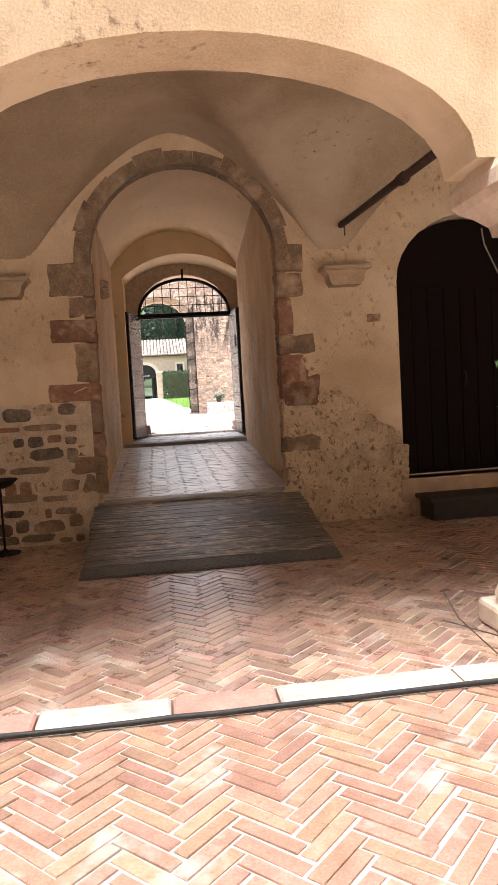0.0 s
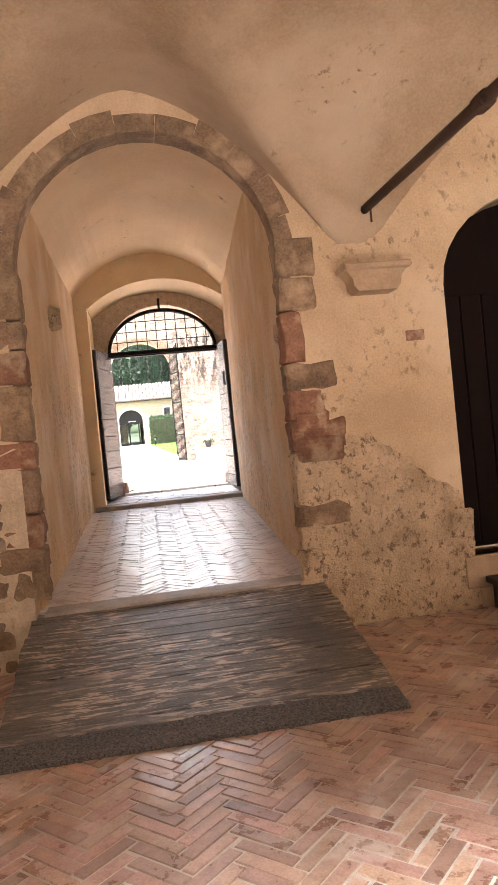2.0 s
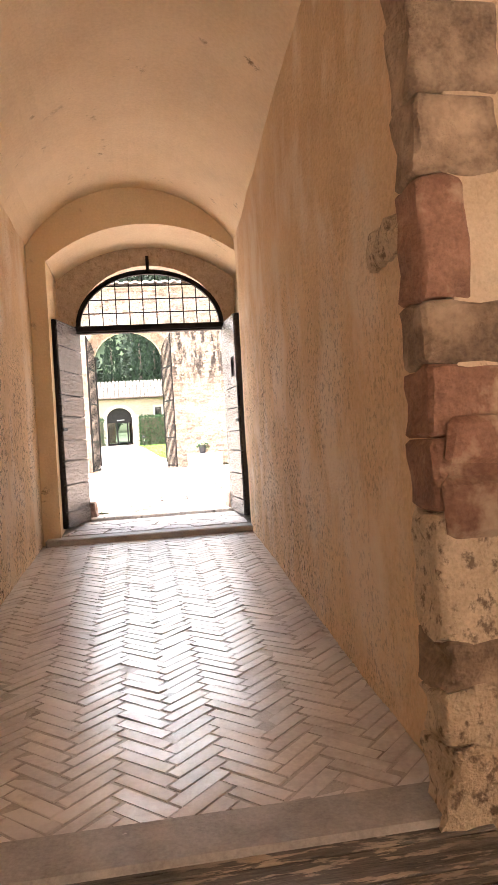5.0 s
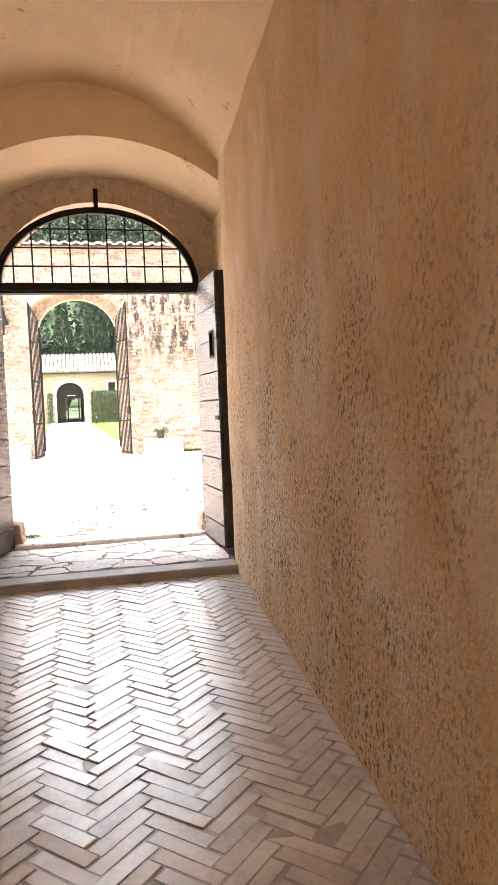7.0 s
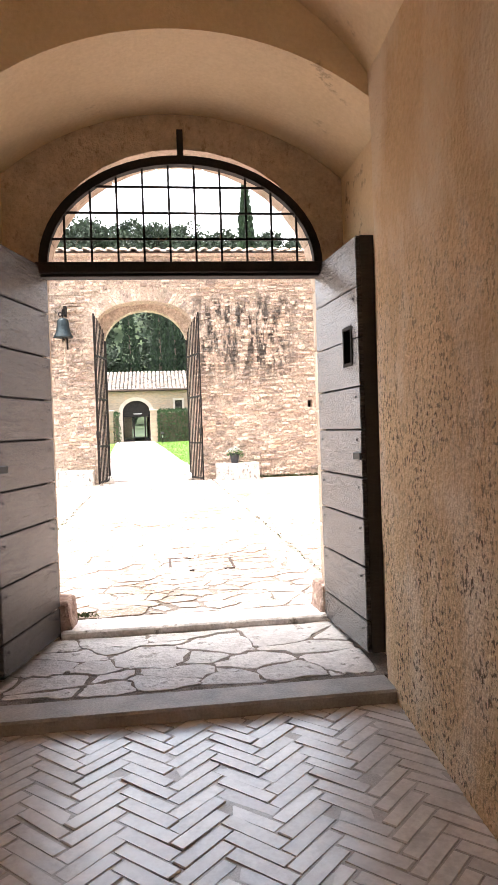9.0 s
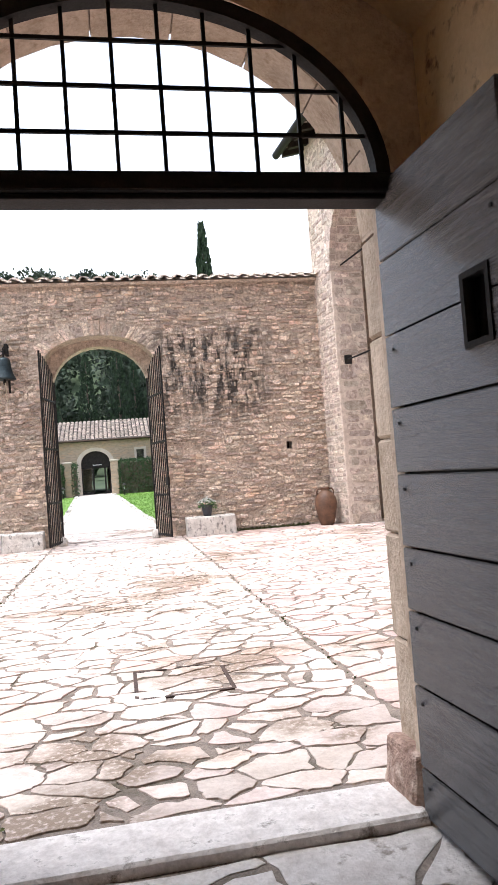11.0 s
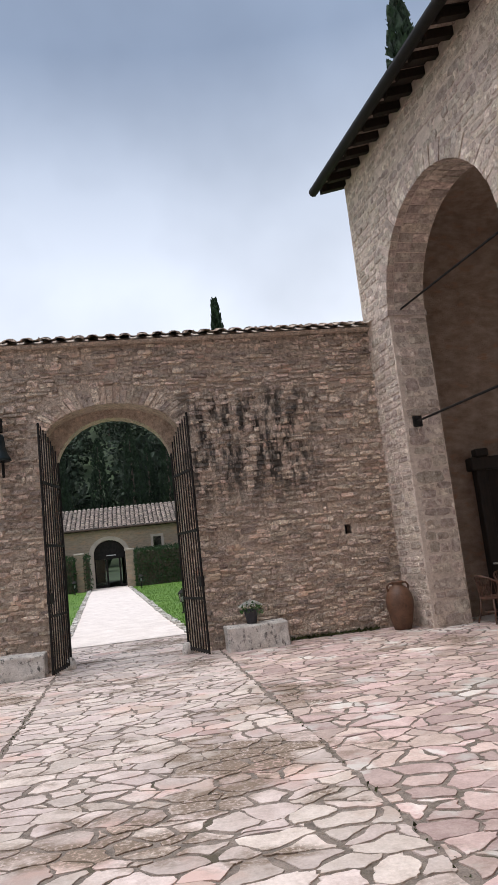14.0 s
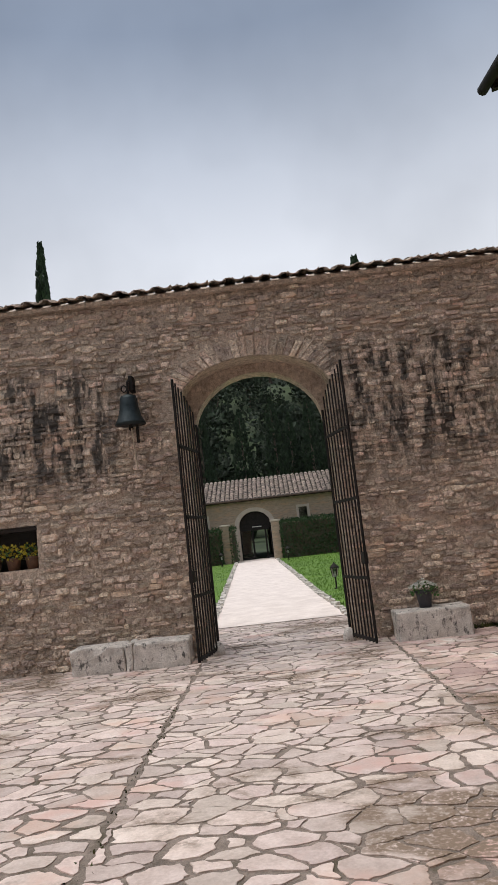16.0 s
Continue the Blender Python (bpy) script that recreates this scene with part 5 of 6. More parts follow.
# furniture under the portico
frame_ = thing("timber_screen", "tall dark timber frame with tools hung against plaster", "timber frame")
part("frame_post", boxed(7.05, 7.27, 27.5, 27.7, YARD, 3.6, bevel=0.015), timber, frame_)
part("frame_post", boxed(8.75, 8.97, 27.5, 27.7, YARD, 3.6, bevel=0.015), timber, frame_)
part("frame_beam", boxed(6.95, 9.1, 27.45, 27.72, 3.5, 3.75, bevel=0.02), timber, frame_)
part("beam_end", boxed(7.04, 7.3, 27.4, 27.6, 3.75, 3.9, bevel=0.02), timber, frame_)
part("side_panel", boxed(7.27, 7.62, 27.62, 27.68, YARD, 3.5), timber, frame_)
part("back_panel", boxed(7.27, 8.75, 27.72, 27.78, YARD, 3.5), grey_panel, frame_)
bell_ = thing("hanging_bellows", "dark old bellows hung on the plaster panel", "bellows")
part("loop", tube([(8.0, 27.68, 3.05), (7.96, 27.66, 3.4), (8.14, 27.66, 3.4), (8.12, 27.68, 3.05)], 0.03, 6), timber, bell_)
bm = lathe([(0.06, 1.6), (0.1, 1.7), (0.2, 1.95), (0.24, 2.2), (0.18, 2.45), (0.05, 2.6), (0.04, 3.1)], 14, None, 8.05, 27.6)
for v in bm.verts:
    v.co.y = 27.62 + (v.co.y - 27.6) * 0.4
part("bellows_body", bm, timber, bell_)
part("arm", boxed(7.8, 8.4, 27.58, 27.66, 2.12, 2.24, bevel=0.01), timber, bell_)


def rattan_chair(at, rz):
    c = thing("rattan_armchair", "brown rattan armchair with curved lattice back", "chair", at, rz, group="rattan chairs under the portico")
    part("seat", lathe([(0.24, 0.41), (0.26, 0.43), (0.26, 0.45), (0.22, 0.46)], 18), rattan, c)
    back = [(0.29 * math.cos(a), 0.29 * math.sin(a), 0.62 + 0.2 * max(0, math.sin(a))) for a in np.linspace(-0.35, math.pi + 0.35, 20)]
    part("back_rail", tube(back, 0.018, 8), rattan, c, smooth=True)
    for k in range(11):
        a = -0.2 + k * (math.pi + 0.4) / 10
        top = 0.62 + 0.2 * max(0, math.sin(a))
        for s in (-0.14, 0.14):
            part("lattice_cane", tube([(0.25 * math.cos(a), 0.25 * math.sin(a), 0.44), (0.285 * math.cos(a + s), 0.285 * math.sin(a + s), top)], 0.006, 5), rattan, c)
    for sx, sy in ((-1, -1), (1, -1), (-1, 1), (1, 1)):
        part("leg", tube([(sx * 0.17, sy * 0.17, 0.42), (sx * 0.19, sy * 0.19, 0.2), (sx * 0.24, sy * 0.24, 0.0)], 0.016, 8), rattan, c, smooth=True)
    part("stretcher", tube([(0.2 * math.cos(a), 0.2 * math.sin(a), 0.2) for a in np.linspace(0, 6.28, 16)], 0.009, 6), rattan, c)
    for sx in (-1, 1):
        part("arm_support", tube([(sx * 0.24, -0.12, 0.44), (sx * 0.28, -0.1, 0.6)], 0.012, 6), rattan, c)
    return c


PF = YARD + 0.015
ch = rattan_chair((6.62, 26.75, PF), 100)
copy_thing(ch, pose(7.15, 27.05, PF, 0, 0, 20))
copy_thing(ch, pose(8.1, 25.6, PF, 0, 0, 200))
tab = thing("cafe_table", "small round dark wooden table set with crockery", "table", (7.45, 26.45, PF))
part("tabletop", lathe([(0.42, 0.7), (0.44, 0.71), (0.44, 0.735), (0.42, 0.745)], 24), rattan, tab)
for k in range(4):
    a = 0.78 + k * 1.57
    part("leg", tube([(0.28 * math.cos(a), 0.28 * math.sin(a), 0.71), (0.22 * math.cos(a), 0.22 * math.sin(a), 0.3), (0.32 * math.cos(a), 0.32 * math.sin(a), 0.0)], 0.018, 8), rattan, tab)
part("lower_shelf", lathe([(0.2, 0.3), (0.2, 0.32), (0.05, 0.325)], 16), rattan, tab)
for x, y, r, h in ((7.4, 26.5, 0.05, 0.14), (7.55, 26.35, 0.06, 0.06), (7.52, 26.6, 0.04, 0.09)):
    o = obj("crockery_jug" if h > 0.1 else "crockery_cup", lathe([(r * 0.6, 0), (r, 0.02), (r * 1.05, h * 0.6), (r * 0.8, h), (r * 0.7, h - 0.004)], 14, None, 0, 0), cloth, label="pale glazed crockery standing on the round table", category="crockery", smooth=True)
    o.matrix_world = pose(x, y, PF + 0.744)
tray = thing("serving_shelf", "small dark shelf with a pale top by the timber frame", "shelf")
part("shelf_top", boxed(7.08, 7.5, 27.2, 27.5, 1.72, 1.75, bevel=0.005), cloth, tray)
part("shelf_body", boxed(7.1, 7.48, 27.22, 27.5, YARD, 1.72), timber, tray)

cover = thing("manhole_cover", "square paved manhole cover with thin metal rim", "manhole cover")
for x0, x1, y0, y1 in ((0.55, 1.17, 16.3, 16.33), (0.55, 1.17, 16.93, 16.96), (0.55, 0.575, 16.33, 16.93), (1.145, 1.17, 16.33, 16.93)):
    part("rim", boxed(x0, x1, y0, y1, YARD - 0.05, YARD + 0.008), iron_rust, cover)

# ---- garden beyond the gate ----
def strip(x_of, y0, y1, n, lift, mat, name, **k):
    bm = bmesh.new()
    prev = None
    for i in range(n + 1):
        y = y0 + (y1 - y0) * i / n
        row = [bm.verts.new((x, y, street_z(y) + lift)) for x in x_of(y)]
        if prev:
            for a in range(len(row) - 1):
                bm.faces.new((prev[a], prev[a + 1], row[a + 1], row[a]))
        prev = row
    return obj(name, bm, mat, **k)


def pathx(y):
    s = (y - 28.6) / 28
    return -1.05 - 0.85 * s, 1.75 - 1.45 * s


strip(lambda y: (pathx(y)[0] - 0.05, *(pathx(y)[0] + (pathx(y)[1] - pathx(y)[0]) * q for q in (0.25, 0.5, 0.75)), pathx(y)[1] + 0.05), 31.2, 58.5, 20, 0.014, gravel, "road_garden", kind="structure", label="pale gravel garden path")
lawn = strip(lambda y: (-30, -15, -6, pathx(y)[0], pathx(y)[1], 6, 15, 30), 28.9, 58, 20, -0.004, lawn_mat, "ground_lawn", kind="structure", label="mown green lawn")
rng = random.Random(13)
gv, gf = [], []
for i in range(26000):
    y = 30 + 26 * rng.random() ** 1.5
    x = rng.uniform(pathx(y)[1] + 0.1, pathx(y)[1] + 5) if rng.random() < 0.75 else rng.uniform(pathx(y)[0] - 4, pathx(y)[0] - 0.1)
    z, a, h = street_z(y), rng.uniform(0, 6.28), rng.uniform(0.03, 0.07)
    o = len(gv)
    gv += [(x - 0.012 * math.cos(a), y - 0.012 * math.sin(a), z), (x + 0.012 * math.cos(a), y + 0.012 * math.sin(a), z), (x + rng.uniform(-0.03, 0.03), y + rng.uniform(-0.03, 0.03), z + h)]
    gf.append((o, o + 1, o + 2))
me = bpy.data.meshes.new("grass")
me.from_pydata(gv, [], gf)
me.materials.append(lawn_mat)
tagged(new("grass", me), "short green grass blades of the lawn", "grass", kind="stuff")
edging = thing("path_edging", "small pale stones edging the garden path", "edging")
rng = random.Random(17)
ev = bmesh.new()
for side in (0, 1):
    y = 29.2
    while y < 56:
        x = pathx(y)[side] + (0.02 if side else -0.02)
        s = rng.uniform(0.05, 0.1)
        vs = box(ev, x - s, x + s, y, y + s * 1.8, street_z(y) - 0.02, street_z(y) + rng.uniform(0.04, 0.09))
        for v in vs:
            v.co += Vector((rng.uniform(-0.02, 0.02), rng.uniform(-0.02, 0.02), rng.uniform(-0.015, 0.015)))
        y += s * 2.1
o = part("edging_row", ev, travertine, edging)
tagged(o, kind="stuff")


def garden_lamp(x, y, s=1.0):
    l = thing("garden_lamp", "small black garden lantern on a short post", "garden lamp", (x, y, street_z(y)), group="lanterns along the path")
    part("post", lathe([(0.06, 0), (0.06, 0.02), (0.022, 0.05), (0.022, 0.3), (0.04, 0.33)], 12), iron, l)
    part("glass_body", lathe([(0.07, 0.34), (0.11, 0.58)], 6), glass, l, "clear lantern glass")
    for k in range(6):
        a = k * math.pi / 3
        part("lantern_bar", tube([(0.072 * math.cos(a), 0.072 * math.sin(a), 0.33), (0.113 * math.cos(a), 0.113 * math.sin(a), 0.59)], 0.007, 5), iron, l)
    part("lamp_socket", lathe([(0.03, 0.34), (0.03, 0.48), (0.01, 0.5)], 8), cloth, l)
    part("lantern_roof", lathe([(0.14, 0.58), (0.13, 0.61), (0.06, 0.68), (0.02, 0.71), (0.02, 0.74)], 12), iron, l)
    return l


gl = garden_lamp(1.92, 37.2)
for x, y in ((-2.4, 44.5), (0.95, 54.5), (-2.6, 55.0)):
    copy_thing(gl, pose(x, y, street_z(y)))

# house at the end of the path
house = thing("gatehouse", "long low stone house with tiled roof and arched entrance", "house")
HY, HB = 58.0, 1.4
part("wall", slab([(-22, HB - 0.4), (-1.62, HB - 0.4)] + arch(-1.62, 0.2, HB, 3.42, 0.78)[0:] + [(0.2, HB - 0.4), (22, HB - 0.4), (22, 5.0), (-22, 5.0)], [[(1.9, 3.3), (2.38, 3.3), (2.38, 4.15), (1.9, 4.15)], [(-3.9, 3.2), (-3.45, 3.2), (-3.45, 4.05), (-3.9, 4.05)]], 0.45, lambda u, v, w: (u, HY + w, v)), house_stone, house)
ow = [(-0.71 - 1.17 * math.cos(math.pi * i / 20), 3.42 + 1.0 * math.sin(math.pi * i / 20)) for i in range(21)]
iw = [(-0.71 - 0.91 * math.cos(math.pi * i / 20), 3.42 + 0.78 * math.sin(math.pi * i / 20)) for i in range(21)]
part("arch_surround", slab([(-1.88, HB)] + ow + [(0.46, HB), (0.2, HB)] + iw[::-1] + [(-1.62, HB)], [], 0.06, lambda u, v, w: (u, HY - 0.05 + w, v)), house_trim, house, "pale stone arch surround")
for x0, x1, z0, z1 in ((1.9, 2.38, 3.3, 4.15), (-3.9, -3.45, 3.2, 4.05)):
    w_ = part("window", slab([(x0 - 0.14, z0 - 0.14), (x1 + 0.14, z0 - 0.14), (x1 + 0.14, z1 + 0.14), (x0 - 0.14, z1 + 0.14)], [[(x0, z0), (x1, z0), (x1, z1), (x0, z1)]], 0.06, lambda u, v, w: (u, HY - 0.04 + w, v)), house_trim, house, "pale stone window surround")
    part("pane", boxed(x0, x1, HY + 0.14, HY + 0.15, z0, z1), glass, w_)
    part("shutter_back", boxed(x0, x1, HY + 0.3, HY + 0.32, z0, z1), grey_panel, w_)
part("back_wall", boxed(-22, -1.2, HY + 6, HY + 6.3, HB - 0.4, 5.0), house_stone, house)
part("back_wall", boxed(-0.1, 22, HY + 6, HY + 6.3, HB - 0.4, 5.0), house_stone, house)
part("end_wall", boxed(-22, -21.6, HY + 0.45, HY + 6, HB - 0.4, 5.0), house_stone, house)
part("end_wall", boxed(21.6, 22, HY + 0.45, HY + 6, HB - 0.4, 5.0), house_stone, house)
part("floor_slab", boxed(-22, 22, HY, HY + 6.3, HB - 0.4, HB - 0.01), kerb_stone, house)
part("inner_ceiling", boxed(-21.6, 21.6, HY + 0.45, HY + 6, 4.85, 4.99), grey_panel, house)
part("roof_deck", slab([(HY - 0.45, 4.86), (HY + 3.2, 6.3), (HY + 6.8, 4.86), (HY + 6.8, 4.78), (HY + 3.2, 6.2), (HY - 0.45, 4.78)], [], 45, lambda u, v, w: (-22.5 + w, u, v)), timber, house)
tv, tf = [], []
for i in range(-28, 30):
    for j in range(11):
        y0 = HY - 0.5 + j * 0.34
        z0 = 4.9 + j * 0.134
        vs, fs = curved_tile(i * 0.27 + random.uniform(-0.015, 0.015), y0, y0 + 0.4, z0 + random.uniform(0, 0.02), z0 + 0.14, 0.12, 0.1, True, 5)
        o = len(tv)
        tv += vs
        tf += [tuple(k + o for k in f) for f in fs]
me = bpy.data.meshes.new("roof_tiles")
me.from_pydata(tv, [], tf)
me.materials.append(tile)
o = new("roof_tiles", me)
o.parent = house
tagged(o, kind="stuff")
part("gutter", tube([(-22, HY - 0.52, 4.86), (22, HY - 0.52, 4.86)], 0.05, 8), iron_rust, house)
gd = part("entrance_screen", slab([(-1.62, HB), (0.2, HB)] + arch(-1.62, 0.2, HB, 3.42, 0.76)[1:-1][::-1], [[(-0.85, HB + 0.05), (-0.2, HB + 0.05), (-0.2, 3.1), (-0.85, 3.1)], [(-1.55, 1.6), (-0.95, 1.6), (-0.95, 3.1), (-1.55, 3.1)], [(-0.1, 1.6), (0.12, 1.6), (0.12, 3.1), (-0.1, 3.1)]], 0.05, lambda u, v, w: (u, HY + 0.25 + w, v)), iron, house, "black metal entrance screen")
part("pane", boxed(-1.55, -0.95, HY + 0.27, HY + 0.28, 1.6, 3.1), glass, gd)
part("sign", boxed(-0.9, -0.35, HY + 0.2, HY + 0.235, 3.28, 3.33), cloth, gd, "pale entrance sign")
for x0, x1 in ((-2.6, -2.15), (0.22, 0.68)):
    p = thing("gate_pier", "brick and stone pier beside the garden entrance", "pier", group="piers of the garden entrance")
    part("pier_body", boxed(x0, x1, 56.6, 57.05, 1.2, 3.45, bevel=0.02), house_stone, p)
    part("pier_cap", boxed(x0 - 0.06, x1 + 0.06, 56.55, 57.1, 3.45, 3.55, bevel=0.02), house_trim, p)


def leafy_box(x0, x1, y0, y1, z0, z1, n, size, seed):
    """Leaves spread over and just inside a clipped hedge."""
    rng = random.Random(seed)
    bm = bmesh.new()
    for i in range(n):
        f = rng.random()
        if f < 0.55:
            p = (rng.uniform(x0, x1), y0 + abs(rng.gauss(0, 0.06)), rng.uniform(z0, z1))
        elif f < 0.85:
            p = (rng.uniform(x0, x1), rng.uniform(y0, y1), z1 + rng.gauss(0, 0.07))
        else:
            p = (rng.choice((x0, x1)) + rng.gauss(0, 0.04), rng.uniform(y0, y1), rng.uniform(z0, z1))
        leaf_shape(bm, p, (rng.uniform(-1, 1), rng.uniform(-1, 0.2), rng.uniform(-0.2, 1)), size * rng.uniform(0.7, 1.4), rng, 0.8)
    return bm


for x0, x1, sd in ((0.75, 8.0, 1), (-8.0, -2.62, 2), (-2.12, -1.75, 3)):
    h = thing("hedge", "dense dark green clipped hedge in front of the house", "hedge", group="hedges before the house")
    zt = 3.4 if x0 > 0 else 3.3
    part("inner_mass", boxed(x0 + 0.1, x1 - 0.1, 56.35, 57.3, 1.3, zt - 0.12), bark, h)
    part("leaves", leafy_box(x0, x1, 56.2, 57.4, 1.35, zt, int(900 * (x1 - x0)), 0.1, sd), hedge_leaf, h)


# ---- trees ----
def cypress(h, r, seed, n=1500):
    """A slim cypress: trunk and a crown of upright sprays."""
    rng = random.Random(seed)
    t = thing("cypress_tree", "tall slim dark green cypress tree", "tree", group="cypresses")
    part("trunk", tube([(0, 0, 0), (0.02, 0, h * 0.5), (0, 0, h * 0.95)], 0.2, 8, None, 0.03), bark, t)
    bm = bmesh.new()
    for i in range(n):
        s = rng.random() ** 0.85
        z = h * (0.05 + 0.95 * s)
        prof = min(1, s * 6) * (1 - s) ** 0.6 * (1 + 0.2 * noise.noise((seed, s * 9, 0)))
        a = rng.uniform(0, 6.28)
        rr = r * prof * (0.75 + 0.3 * rng.random()) * (1 + 0.25 * noise.noise((math.cos(a) * 2, math.sin(a) * 2, z * 0.6 + seed)))
        leaf_shape(bm, (rr * math.cos(a), rr * math.sin(a), z - 0.3), (math.cos(a) * 0.35, math.sin(a) * 0.35, 1), h * 0.03 * (1.15 - 0.6 * s) * rng.uniform(0.7, 1.6), rng, 0.6)
    part("crown", bm, cypress_leaf, t)
    return t


def broadleaf(h, r, seed, n=1300):
    """A woodland tree: trunk, limbs and a loose crown of leaf clumps."""
    rng = random.Random(seed)
    t = thing("woodland_tree", "dense dark green woodland tree on the hillside", "tree", group="trees of the hill")
    part("trunk", tube([(0, 0, -1), (0.1, 0, h * 0.3), (0, 0.1, h * 0.7)], 0.25, 8, None, 0.08), bark, t)
    limbs = bmesh.new()
    hubs = []
    for k in range(9):
        a, z = rng.uniform(0, 6.28), h * rng.uniform(0.35, 0.85)
        q = Vector((r * 0.6 * math.cos(a) * rng.uniform(0.3, 1), r * 0.6 * math.sin(a) * rng.uniform(0.3, 1), z))
        tube([(0, 0, h * 0.3), tuple(q * 0.5 + Vector((0, 0, h * 0.2))), tuple(q)], 0.1, 6, limbs, 0.03)
        hubs.append((q, r * rng.uniform(0.35, 0.6)))
    part("limbs", limbs, bark, t)
    bm = bmesh.new()
    for i in range(n):
        q, rad = hubs[i % 9]
        d = Vector((rng.gauss(0, 1), rng.gauss(0, 1), rng.gauss(0, 0.8))).normalized()
        leaf_shape(bm, q + d * rad * rng.uniform(0.6, 1.1), d + Vector((0, 0, 0.3)), h * 0.05 * rng.uniform(0.6, 1.5), rng, 0.9)
    part("crown", bm, wood_leaf, t)
    return t


def hill_z(x, y):
    if y <= 90:
        return street_z(y)
    pts = ((90, 3), (110, 11), (140, 29), (175, 41), (230, 43))
    for (a, za), (b, zb) in zip(pts, pts[1:]):
        if y <= b:
            return za + (zb - za) * (y - a) / (b - a) - max(0.0, x - 5) * 0.12 * min(1, (y - 90) / 80)
    return 43


c1 = cypress(19.0, 1.05, 1, 3000)
c1.matrix_world = pose(7.7, 62, 1.4)
copy_thing(c1, pose(-12.9, 61, 1.4, 0, 0, 70) @ Matrix.Diagonal((0.85, 0.85, 1.165, 1)))
c2 = cypress(24.0, 1.9, 2, 2600)
c2.matrix_world = pose(13.4, 40, 0.9)
c3 = cypress(12.0, 1.25, 3, 1900)
c3.matrix_world = pose(1.2, 74, 2.1)
for x, y, s in ((-1.6, 78, 20), (4.3, 76, 45), (-4.6, 72, 140), (6.2, 80, 200), (2.9, 84, 80), (-7, 80, 10), (9.5, 75, 60)):
    copy_thing(c3, pose(x, y, hill_z(x, y) - 0.2, 0, 0, s))
b1, b2 = broadleaf(9, 4.2, 5), broadleaf(11, 5, 6)
b1.matrix_world, b2.matrix_world = pose(-3, 88, 2.6), pose(4, 92, 3.2)
rng = random.Random(31)
for i in range(150):
    y = 84 + 100 * (i / 150) + rng.uniform(-4, 4)
    x = rng.uniform(-0.42, 0.3) * (y - 10)
    copy_thing(b1 if i % 2 else b2, pose(x, y, hill_z(x, y) - 0.4, 0, 0, rng.uniform(0, 360)))

# ---- laid pieces ----
herringbone(-4.4, 4.9, 3.36, 7.44, lambda x, y: FLOOR, brick_floor, floor_walk, lambda p: abs(p[0] - 0.5) + abs(p[1] - 4.6) * 0.8, 41)
herringbone(-3.6, 3.6, -1.0, 3.1, lambda x, y: FLOOR, brick_outer, floor_garth, lambda p: abs(p[0] - 0.3) + abs(p[1] - 2.4), 42)
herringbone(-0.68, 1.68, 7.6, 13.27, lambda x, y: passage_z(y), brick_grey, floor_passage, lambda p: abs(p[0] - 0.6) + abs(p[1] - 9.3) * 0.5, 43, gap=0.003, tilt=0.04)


def paving(u0, u1, v0, v1, du, dv, mat, parent, height, seed, near, gap=0.016, name="flagstone", limit=290, rise=0.004):
    rng = random.Random(seed)
    stones = []
    for s, poly in cells(u0, u1, v0, v1, du, dv, rng, 1.0, 0.25, 0.9):
        p = shrunk(poly, gap * rng.choice((0.4, 0.8, 1.3, 2.2)), rng, 0.15, 0.1)
        if not p:
            continue
        p = [warped(u, v, 0.04, 5.5, seed) for u, v in p]
        dz = rng.uniform(-0.002, 0.003)
        vs, fs = piece(p, rise, lambda u, v, w: (u, v, height(v) - rise + dz + w), 0.035, rng, -0.01)
        stones.append((s, vs, fs))
    lay(name, stones, mat, parent, near, "flagstones_beyond", (0, 0, 1), limit)


yz = lambda y: street_z(y) + 0.002
paving(-0.885, 1.882, 14.8, 28.6, 0.225, 0.155, flag, yard, yz, 51, lambda p: abs(p[1] - 16) + abs(p[0] - 0.6) * 0.5, limit=220)
paving(1.904, 6.6, 14.9, 28.0, 0.235, 0.165, flag_pink, yard, yz, 52, lambda p: abs(p[1] - 17) + abs(p[0] - 2), limit=80)
paving(-6.5, -0.912, 14.9, 28.0, 0.24, 0.165, flag, yard, yz, 53, lambda p: abs(p[1] - 19) + abs(p[0] + 1), limit=0)
paving(-0.6, 1.66, 13.53, 14.46, 0.3, 0.2, flag_grey, doorway_floor, lambda y: 0.676 + (y - 13.5) * 0.043, 54, lambda p: p[1], gap=0.009)
gateway = obj("pavement_gateway", slab([(28.655, YARD - 0.2), (28.655, street_z(28.66) - 0.004), (31.4, street_z(31.4) - 0.004), (31.4, YARD - 0.2)], [], 2.66, lambda u, v, w: (-1.0 + w, u, v)), flag_bed, kind="structure", label="flagstones running out through the gateway")
paving(-0.98, 1.62, 28.66, 31.36, 0.24, 0.17, flag, gateway, yz, 55, lambda p: p[1], limit=60)
obj("drain_joint_1", boxed(-0.911, -0.886, 14.9, 28.0, YARD - 0.05, YARD - 0.003), flag_bed, kind="structure")


def masonry(u0, u1, v0, v1, widths, heights, mat, parent, place, out, seed, skip, near, rise=(0.003, 0.018), limit=290, bare=0.08, joint=0.016, wander=0.022, jitter=0.12):
    rng = random.Random(seed)
    stones = []
    for at, poly in coursed(u0, u1, v0, v1, widths, heights, rng, skip, joint, 12, wander, jitter):
        if rng.random() < bare:
            continue
        vs, fs = piece(poly, rng.uniform(*rise), place, 0.2, rng, -0.02)
        stones.append((at, vs, fs))
    lay("stone", stones, mat, parent, near, "stones_beyond", out, limit)


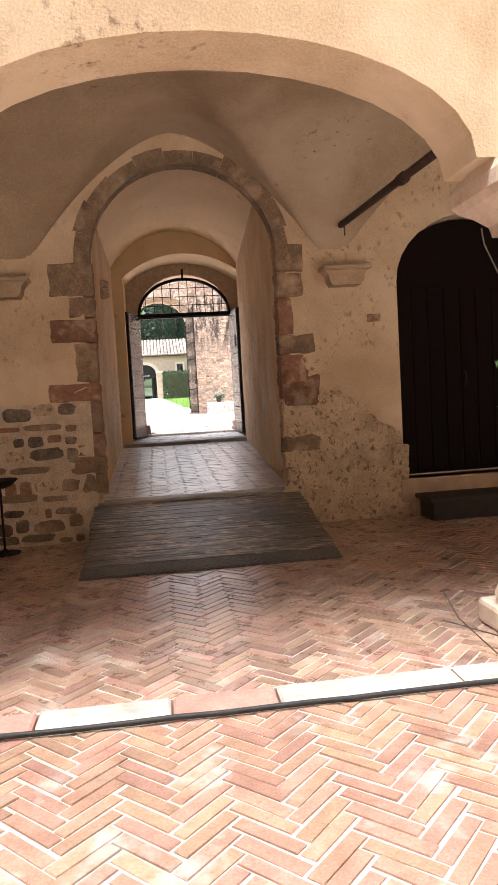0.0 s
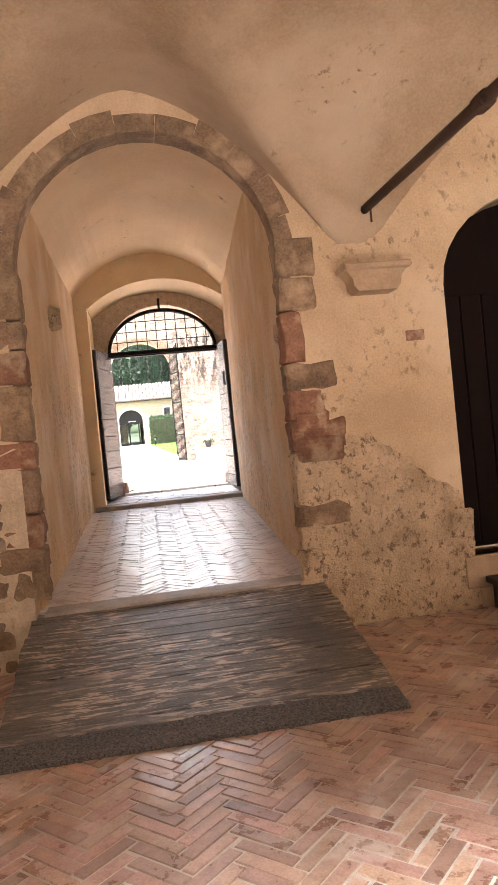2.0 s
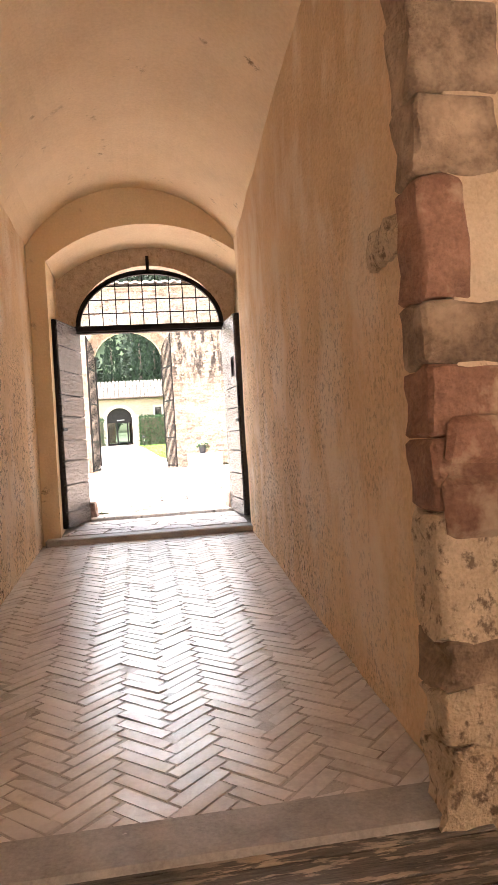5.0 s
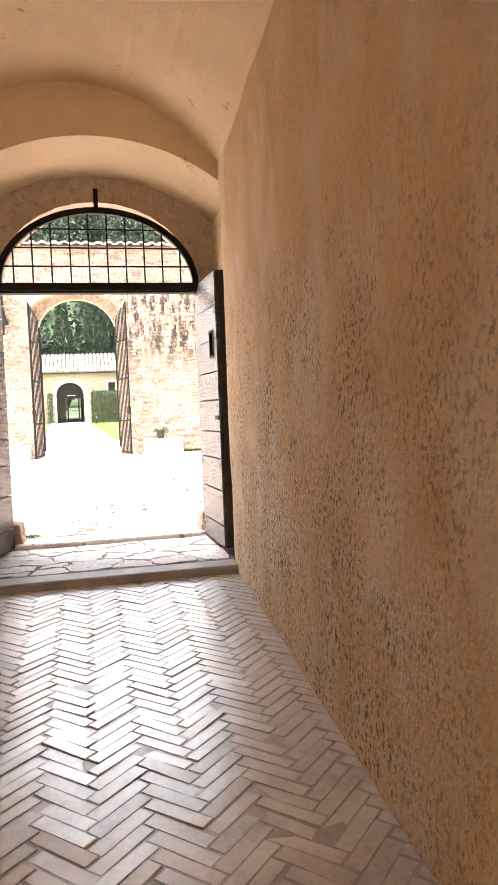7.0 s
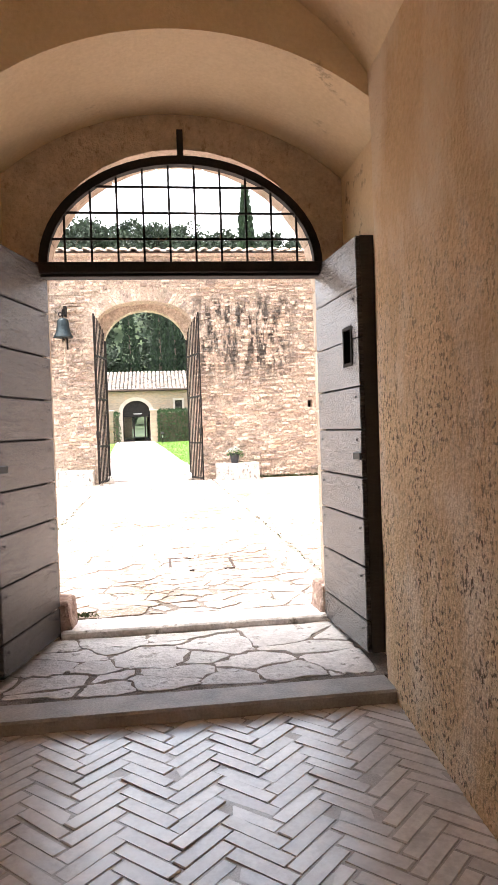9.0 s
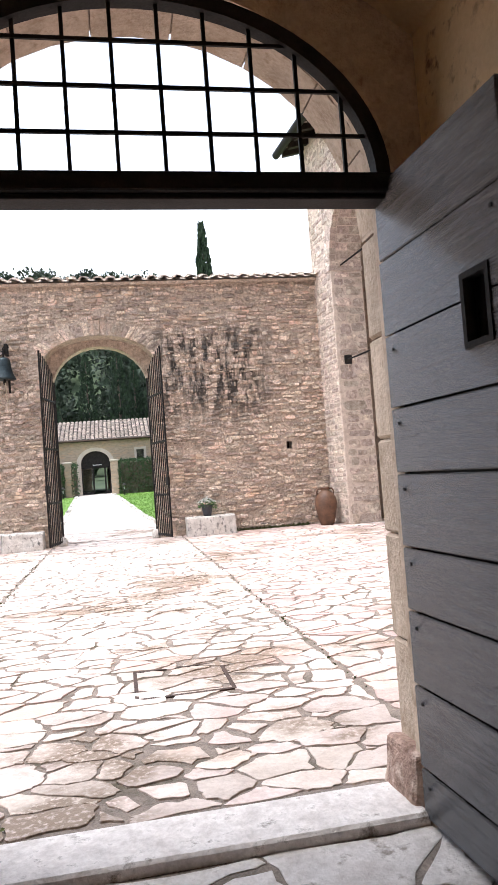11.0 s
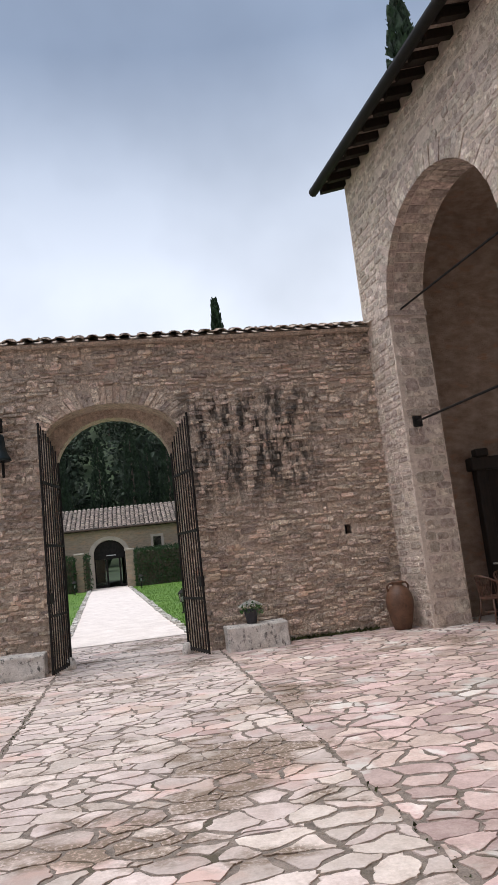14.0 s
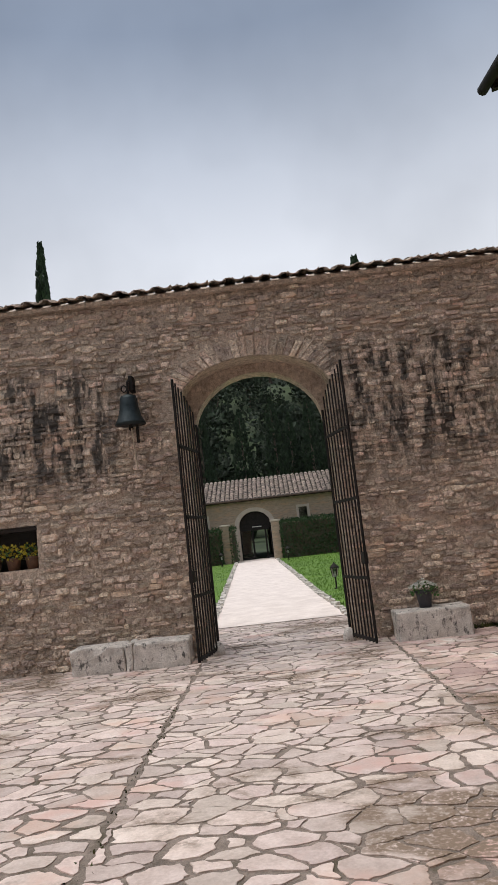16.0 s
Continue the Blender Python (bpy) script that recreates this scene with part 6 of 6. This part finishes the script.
def gate_skip(u, v):
    c = (u - 0.31) / 1.5
    top = 4.85 + 0.9 * math.sqrt(max(0, 1 - c * c)) if abs(c) < 1 else 0
    return (-0.88 < u < 1.5 and v < 4.8) or (abs(c) < 1 and v < top and v > 4.5) or (-4.68 < u < -3.32 and 2.32 < v < 3.12) or (4.42 < u < 4.66 and 2.52 < v < 2.82)


masonry(-8.5, 5.6, 0.78, 6.49, (0.1, 0.3), (0.05, 0.12), gate_stone, gate_wall, lambda u, v, w: (u, GW - w, v), (0, -1, 0), 61, gate_skip, lambda p: abs(p[0] - 0.5) + abs(p[1] - 3), rise=(0.006, 0.055), bare=0.12, joint=0.012, wander=0.1, jitter=0.4)
vs_ = thing("gate_arch_stones", "ring of rough stones over the gateway arch", "arch stones")
rng = random.Random(9)
for i in range(31):
    a0, a1 = 0.12 + (math.pi - 0.24) * i / 31 + rng.uniform(0.003, 0.014), 0.12 + (math.pi - 0.24) * (i + 1) / 31 - rng.uniform(0.003, 0.014)
    ln, pr = rng.uniform(0.2, 0.4), rng.uniform(0.005, 0.045)
    poly = [(0.31 - (1.22 + e) * math.cos(a), 4.78 + (0.63 + e) * math.sin(a)) for e, aa in ((0, (a0, a1)), (ln, (a1, a0))) for a in aa]
    part("stone", slab(poly, [], 0.1 + pr, lambda u, v, w: (u, GW - pr + w, v)), gate_stone, vs_)


def arch_in(a, spring, rise, u, v, pad):
    c, r = (a[0] + a[1]) / 2, (a[1] - a[0]) / 2 + pad
    if abs(u - c) >= r:
        return False
    return v < spring + (rise + pad) * math.sqrt(1 - ((u - c) / r) ** 2)


def portico_skip(u, v):
    return arch_in(A1, 6.55, 1.75, u, v, 0.02) or arch_in(A2, 6.5, 1.8, u, v, 0.02) or arch_in(A3, 5.8, 0.9, u, v, 0.02)


masonry(14.9, 28.05, 0.78, 9.66, (0.16, 0.36), (0.09, 0.17), portico_stone, portico, lambda u, v, w: facade(u, v, -w), (-1, 0, 0), 62, portico_skip, lambda p: abs(p[0] - 24) + abs(p[1] - 4), rise=(0.004, 0.02))
rng = random.Random(77)
for a, side in ((A1, 1), (A2, 1), (A1, 0)):
    reveal = thing("arch_reveal_stones", "pale rubble and dressed limestone lining the portico arch", "dressed stones", group="reveals of the portico")
    at, s_ = (a[1], -1) if side else (a[0], 1)
    for c_, poly in coursed(0.01, 0.74, YARD, 6.46, (0.24, 0.46), (0.13, 0.27), rng, lambda u, v: u < 0.0 or u > 0.75 or v > 6.47, 0.018):
        vs, fs = piece(poly, rng.uniform(0.004, 0.02), lambda u, v, w: facade(at + s_ * w, v, u), 0.15, rng, -0.02)
        if flipped(vs, fs).y * s_ < 0:
            fs = [tuple(reversed(f)) for f in fs]
        me = bpy.data.meshes.new("stone_block")
        me.from_pydata(vs, [], fs)
        me.materials.append(portico_stone)
        new("stone_block", me).parent = reveal

# rings of narrow stones over the portico arches
for a, spring, rise in ((A1, 6.55, 1.75), (A2, 6.5, 1.8)):
    rg = thing("portico_arch_ring", "ring of pale narrow limestone voussoirs over the portico arch", "arch stones", group="arch rings of the portico")
    rng = random.Random(int(a[0]))
    cc, hw = (a[0] + a[1]) / 2, (a[1] - a[0]) / 2
    for i in range(38):
        a0, a1 = math.pi * i / 38 + rng.uniform(0.002, 0.008), math.pi * (i + 1) / 38 - rng.uniform(0.002, 0.008)
        ln, pr = rng.uniform(0.26, 0.42), rng.uniform(0.004, 0.022)
        poly = [(cc - (hw + e) * math.cos(q), spring + (rise + e) * math.sin(q)) for e, aa in ((-0.012, (a0, a1)), (ln, (a1, a0))) for q in aa]
        part("voussoir", slab(poly, [], 0.12 + pr, lambda u, v, w: facade(u, v, w - pr)), portico_stone, rg)
    for i in range(30):
        a0, a1 = math.pi * i / 30 + 0.006, math.pi * (i + 1) / 30 - 0.006
        for w0, w1 in ((0.14, 0.42), (0.43, 0.735)):
            d = rng.uniform(0.006, 0.02)
            poly = [(cc - (hw + e) * math.cos(q), spring + (rise + e) * math.sin(q)) for e, aa in ((-d, (a0, a1)), (0.04, (a1, a0))) for q in aa]
            part("soffit_stone", slab(poly, [], w1 - w0, lambda u, v, w: facade(u, v, w0 + w)), portico_stone, rg)

# weeds at the foot of the gate wall and along the drain
rng = random.Random(23)
wd = bmesh.new()
for i in range(900):
    f = rng.random()
    if f < 0.55:
        p = (rng.uniform(3.1, 4.85), 27.97 - abs(rng.gauss(0, 0.05)), YARD + 0.02)
    elif f < 0.8:
        p = (-0.9 + rng.gauss(0, 0.025), rng.choice((18, 20.5, 23, 24.5)) + rng.gauss(0, 0.7), YARD)
    elif f < 0.93:
        p = (1.89 + rng.gauss(0, 0.012), rng.uniform(16, 28), YARD)
    else:
        p = (-0.1 + rng.gauss(0, 0.05), 14.86 + rng.gauss(0, 0.03), YARD)
    leaf_shape(wd, p, (rng.uniform(-1, 1), rng.uniform(-1, 0.3), rng.uniform(0.3, 1.2)), rng.uniform(0.03, 0.09) * (1 if f < 0.55 else 0.5), rng, 0.5)
tagged(obj("weeds", wd, weed_leaf), "small green weeds along the wall foot and joints", "weeds", kind="stuff")
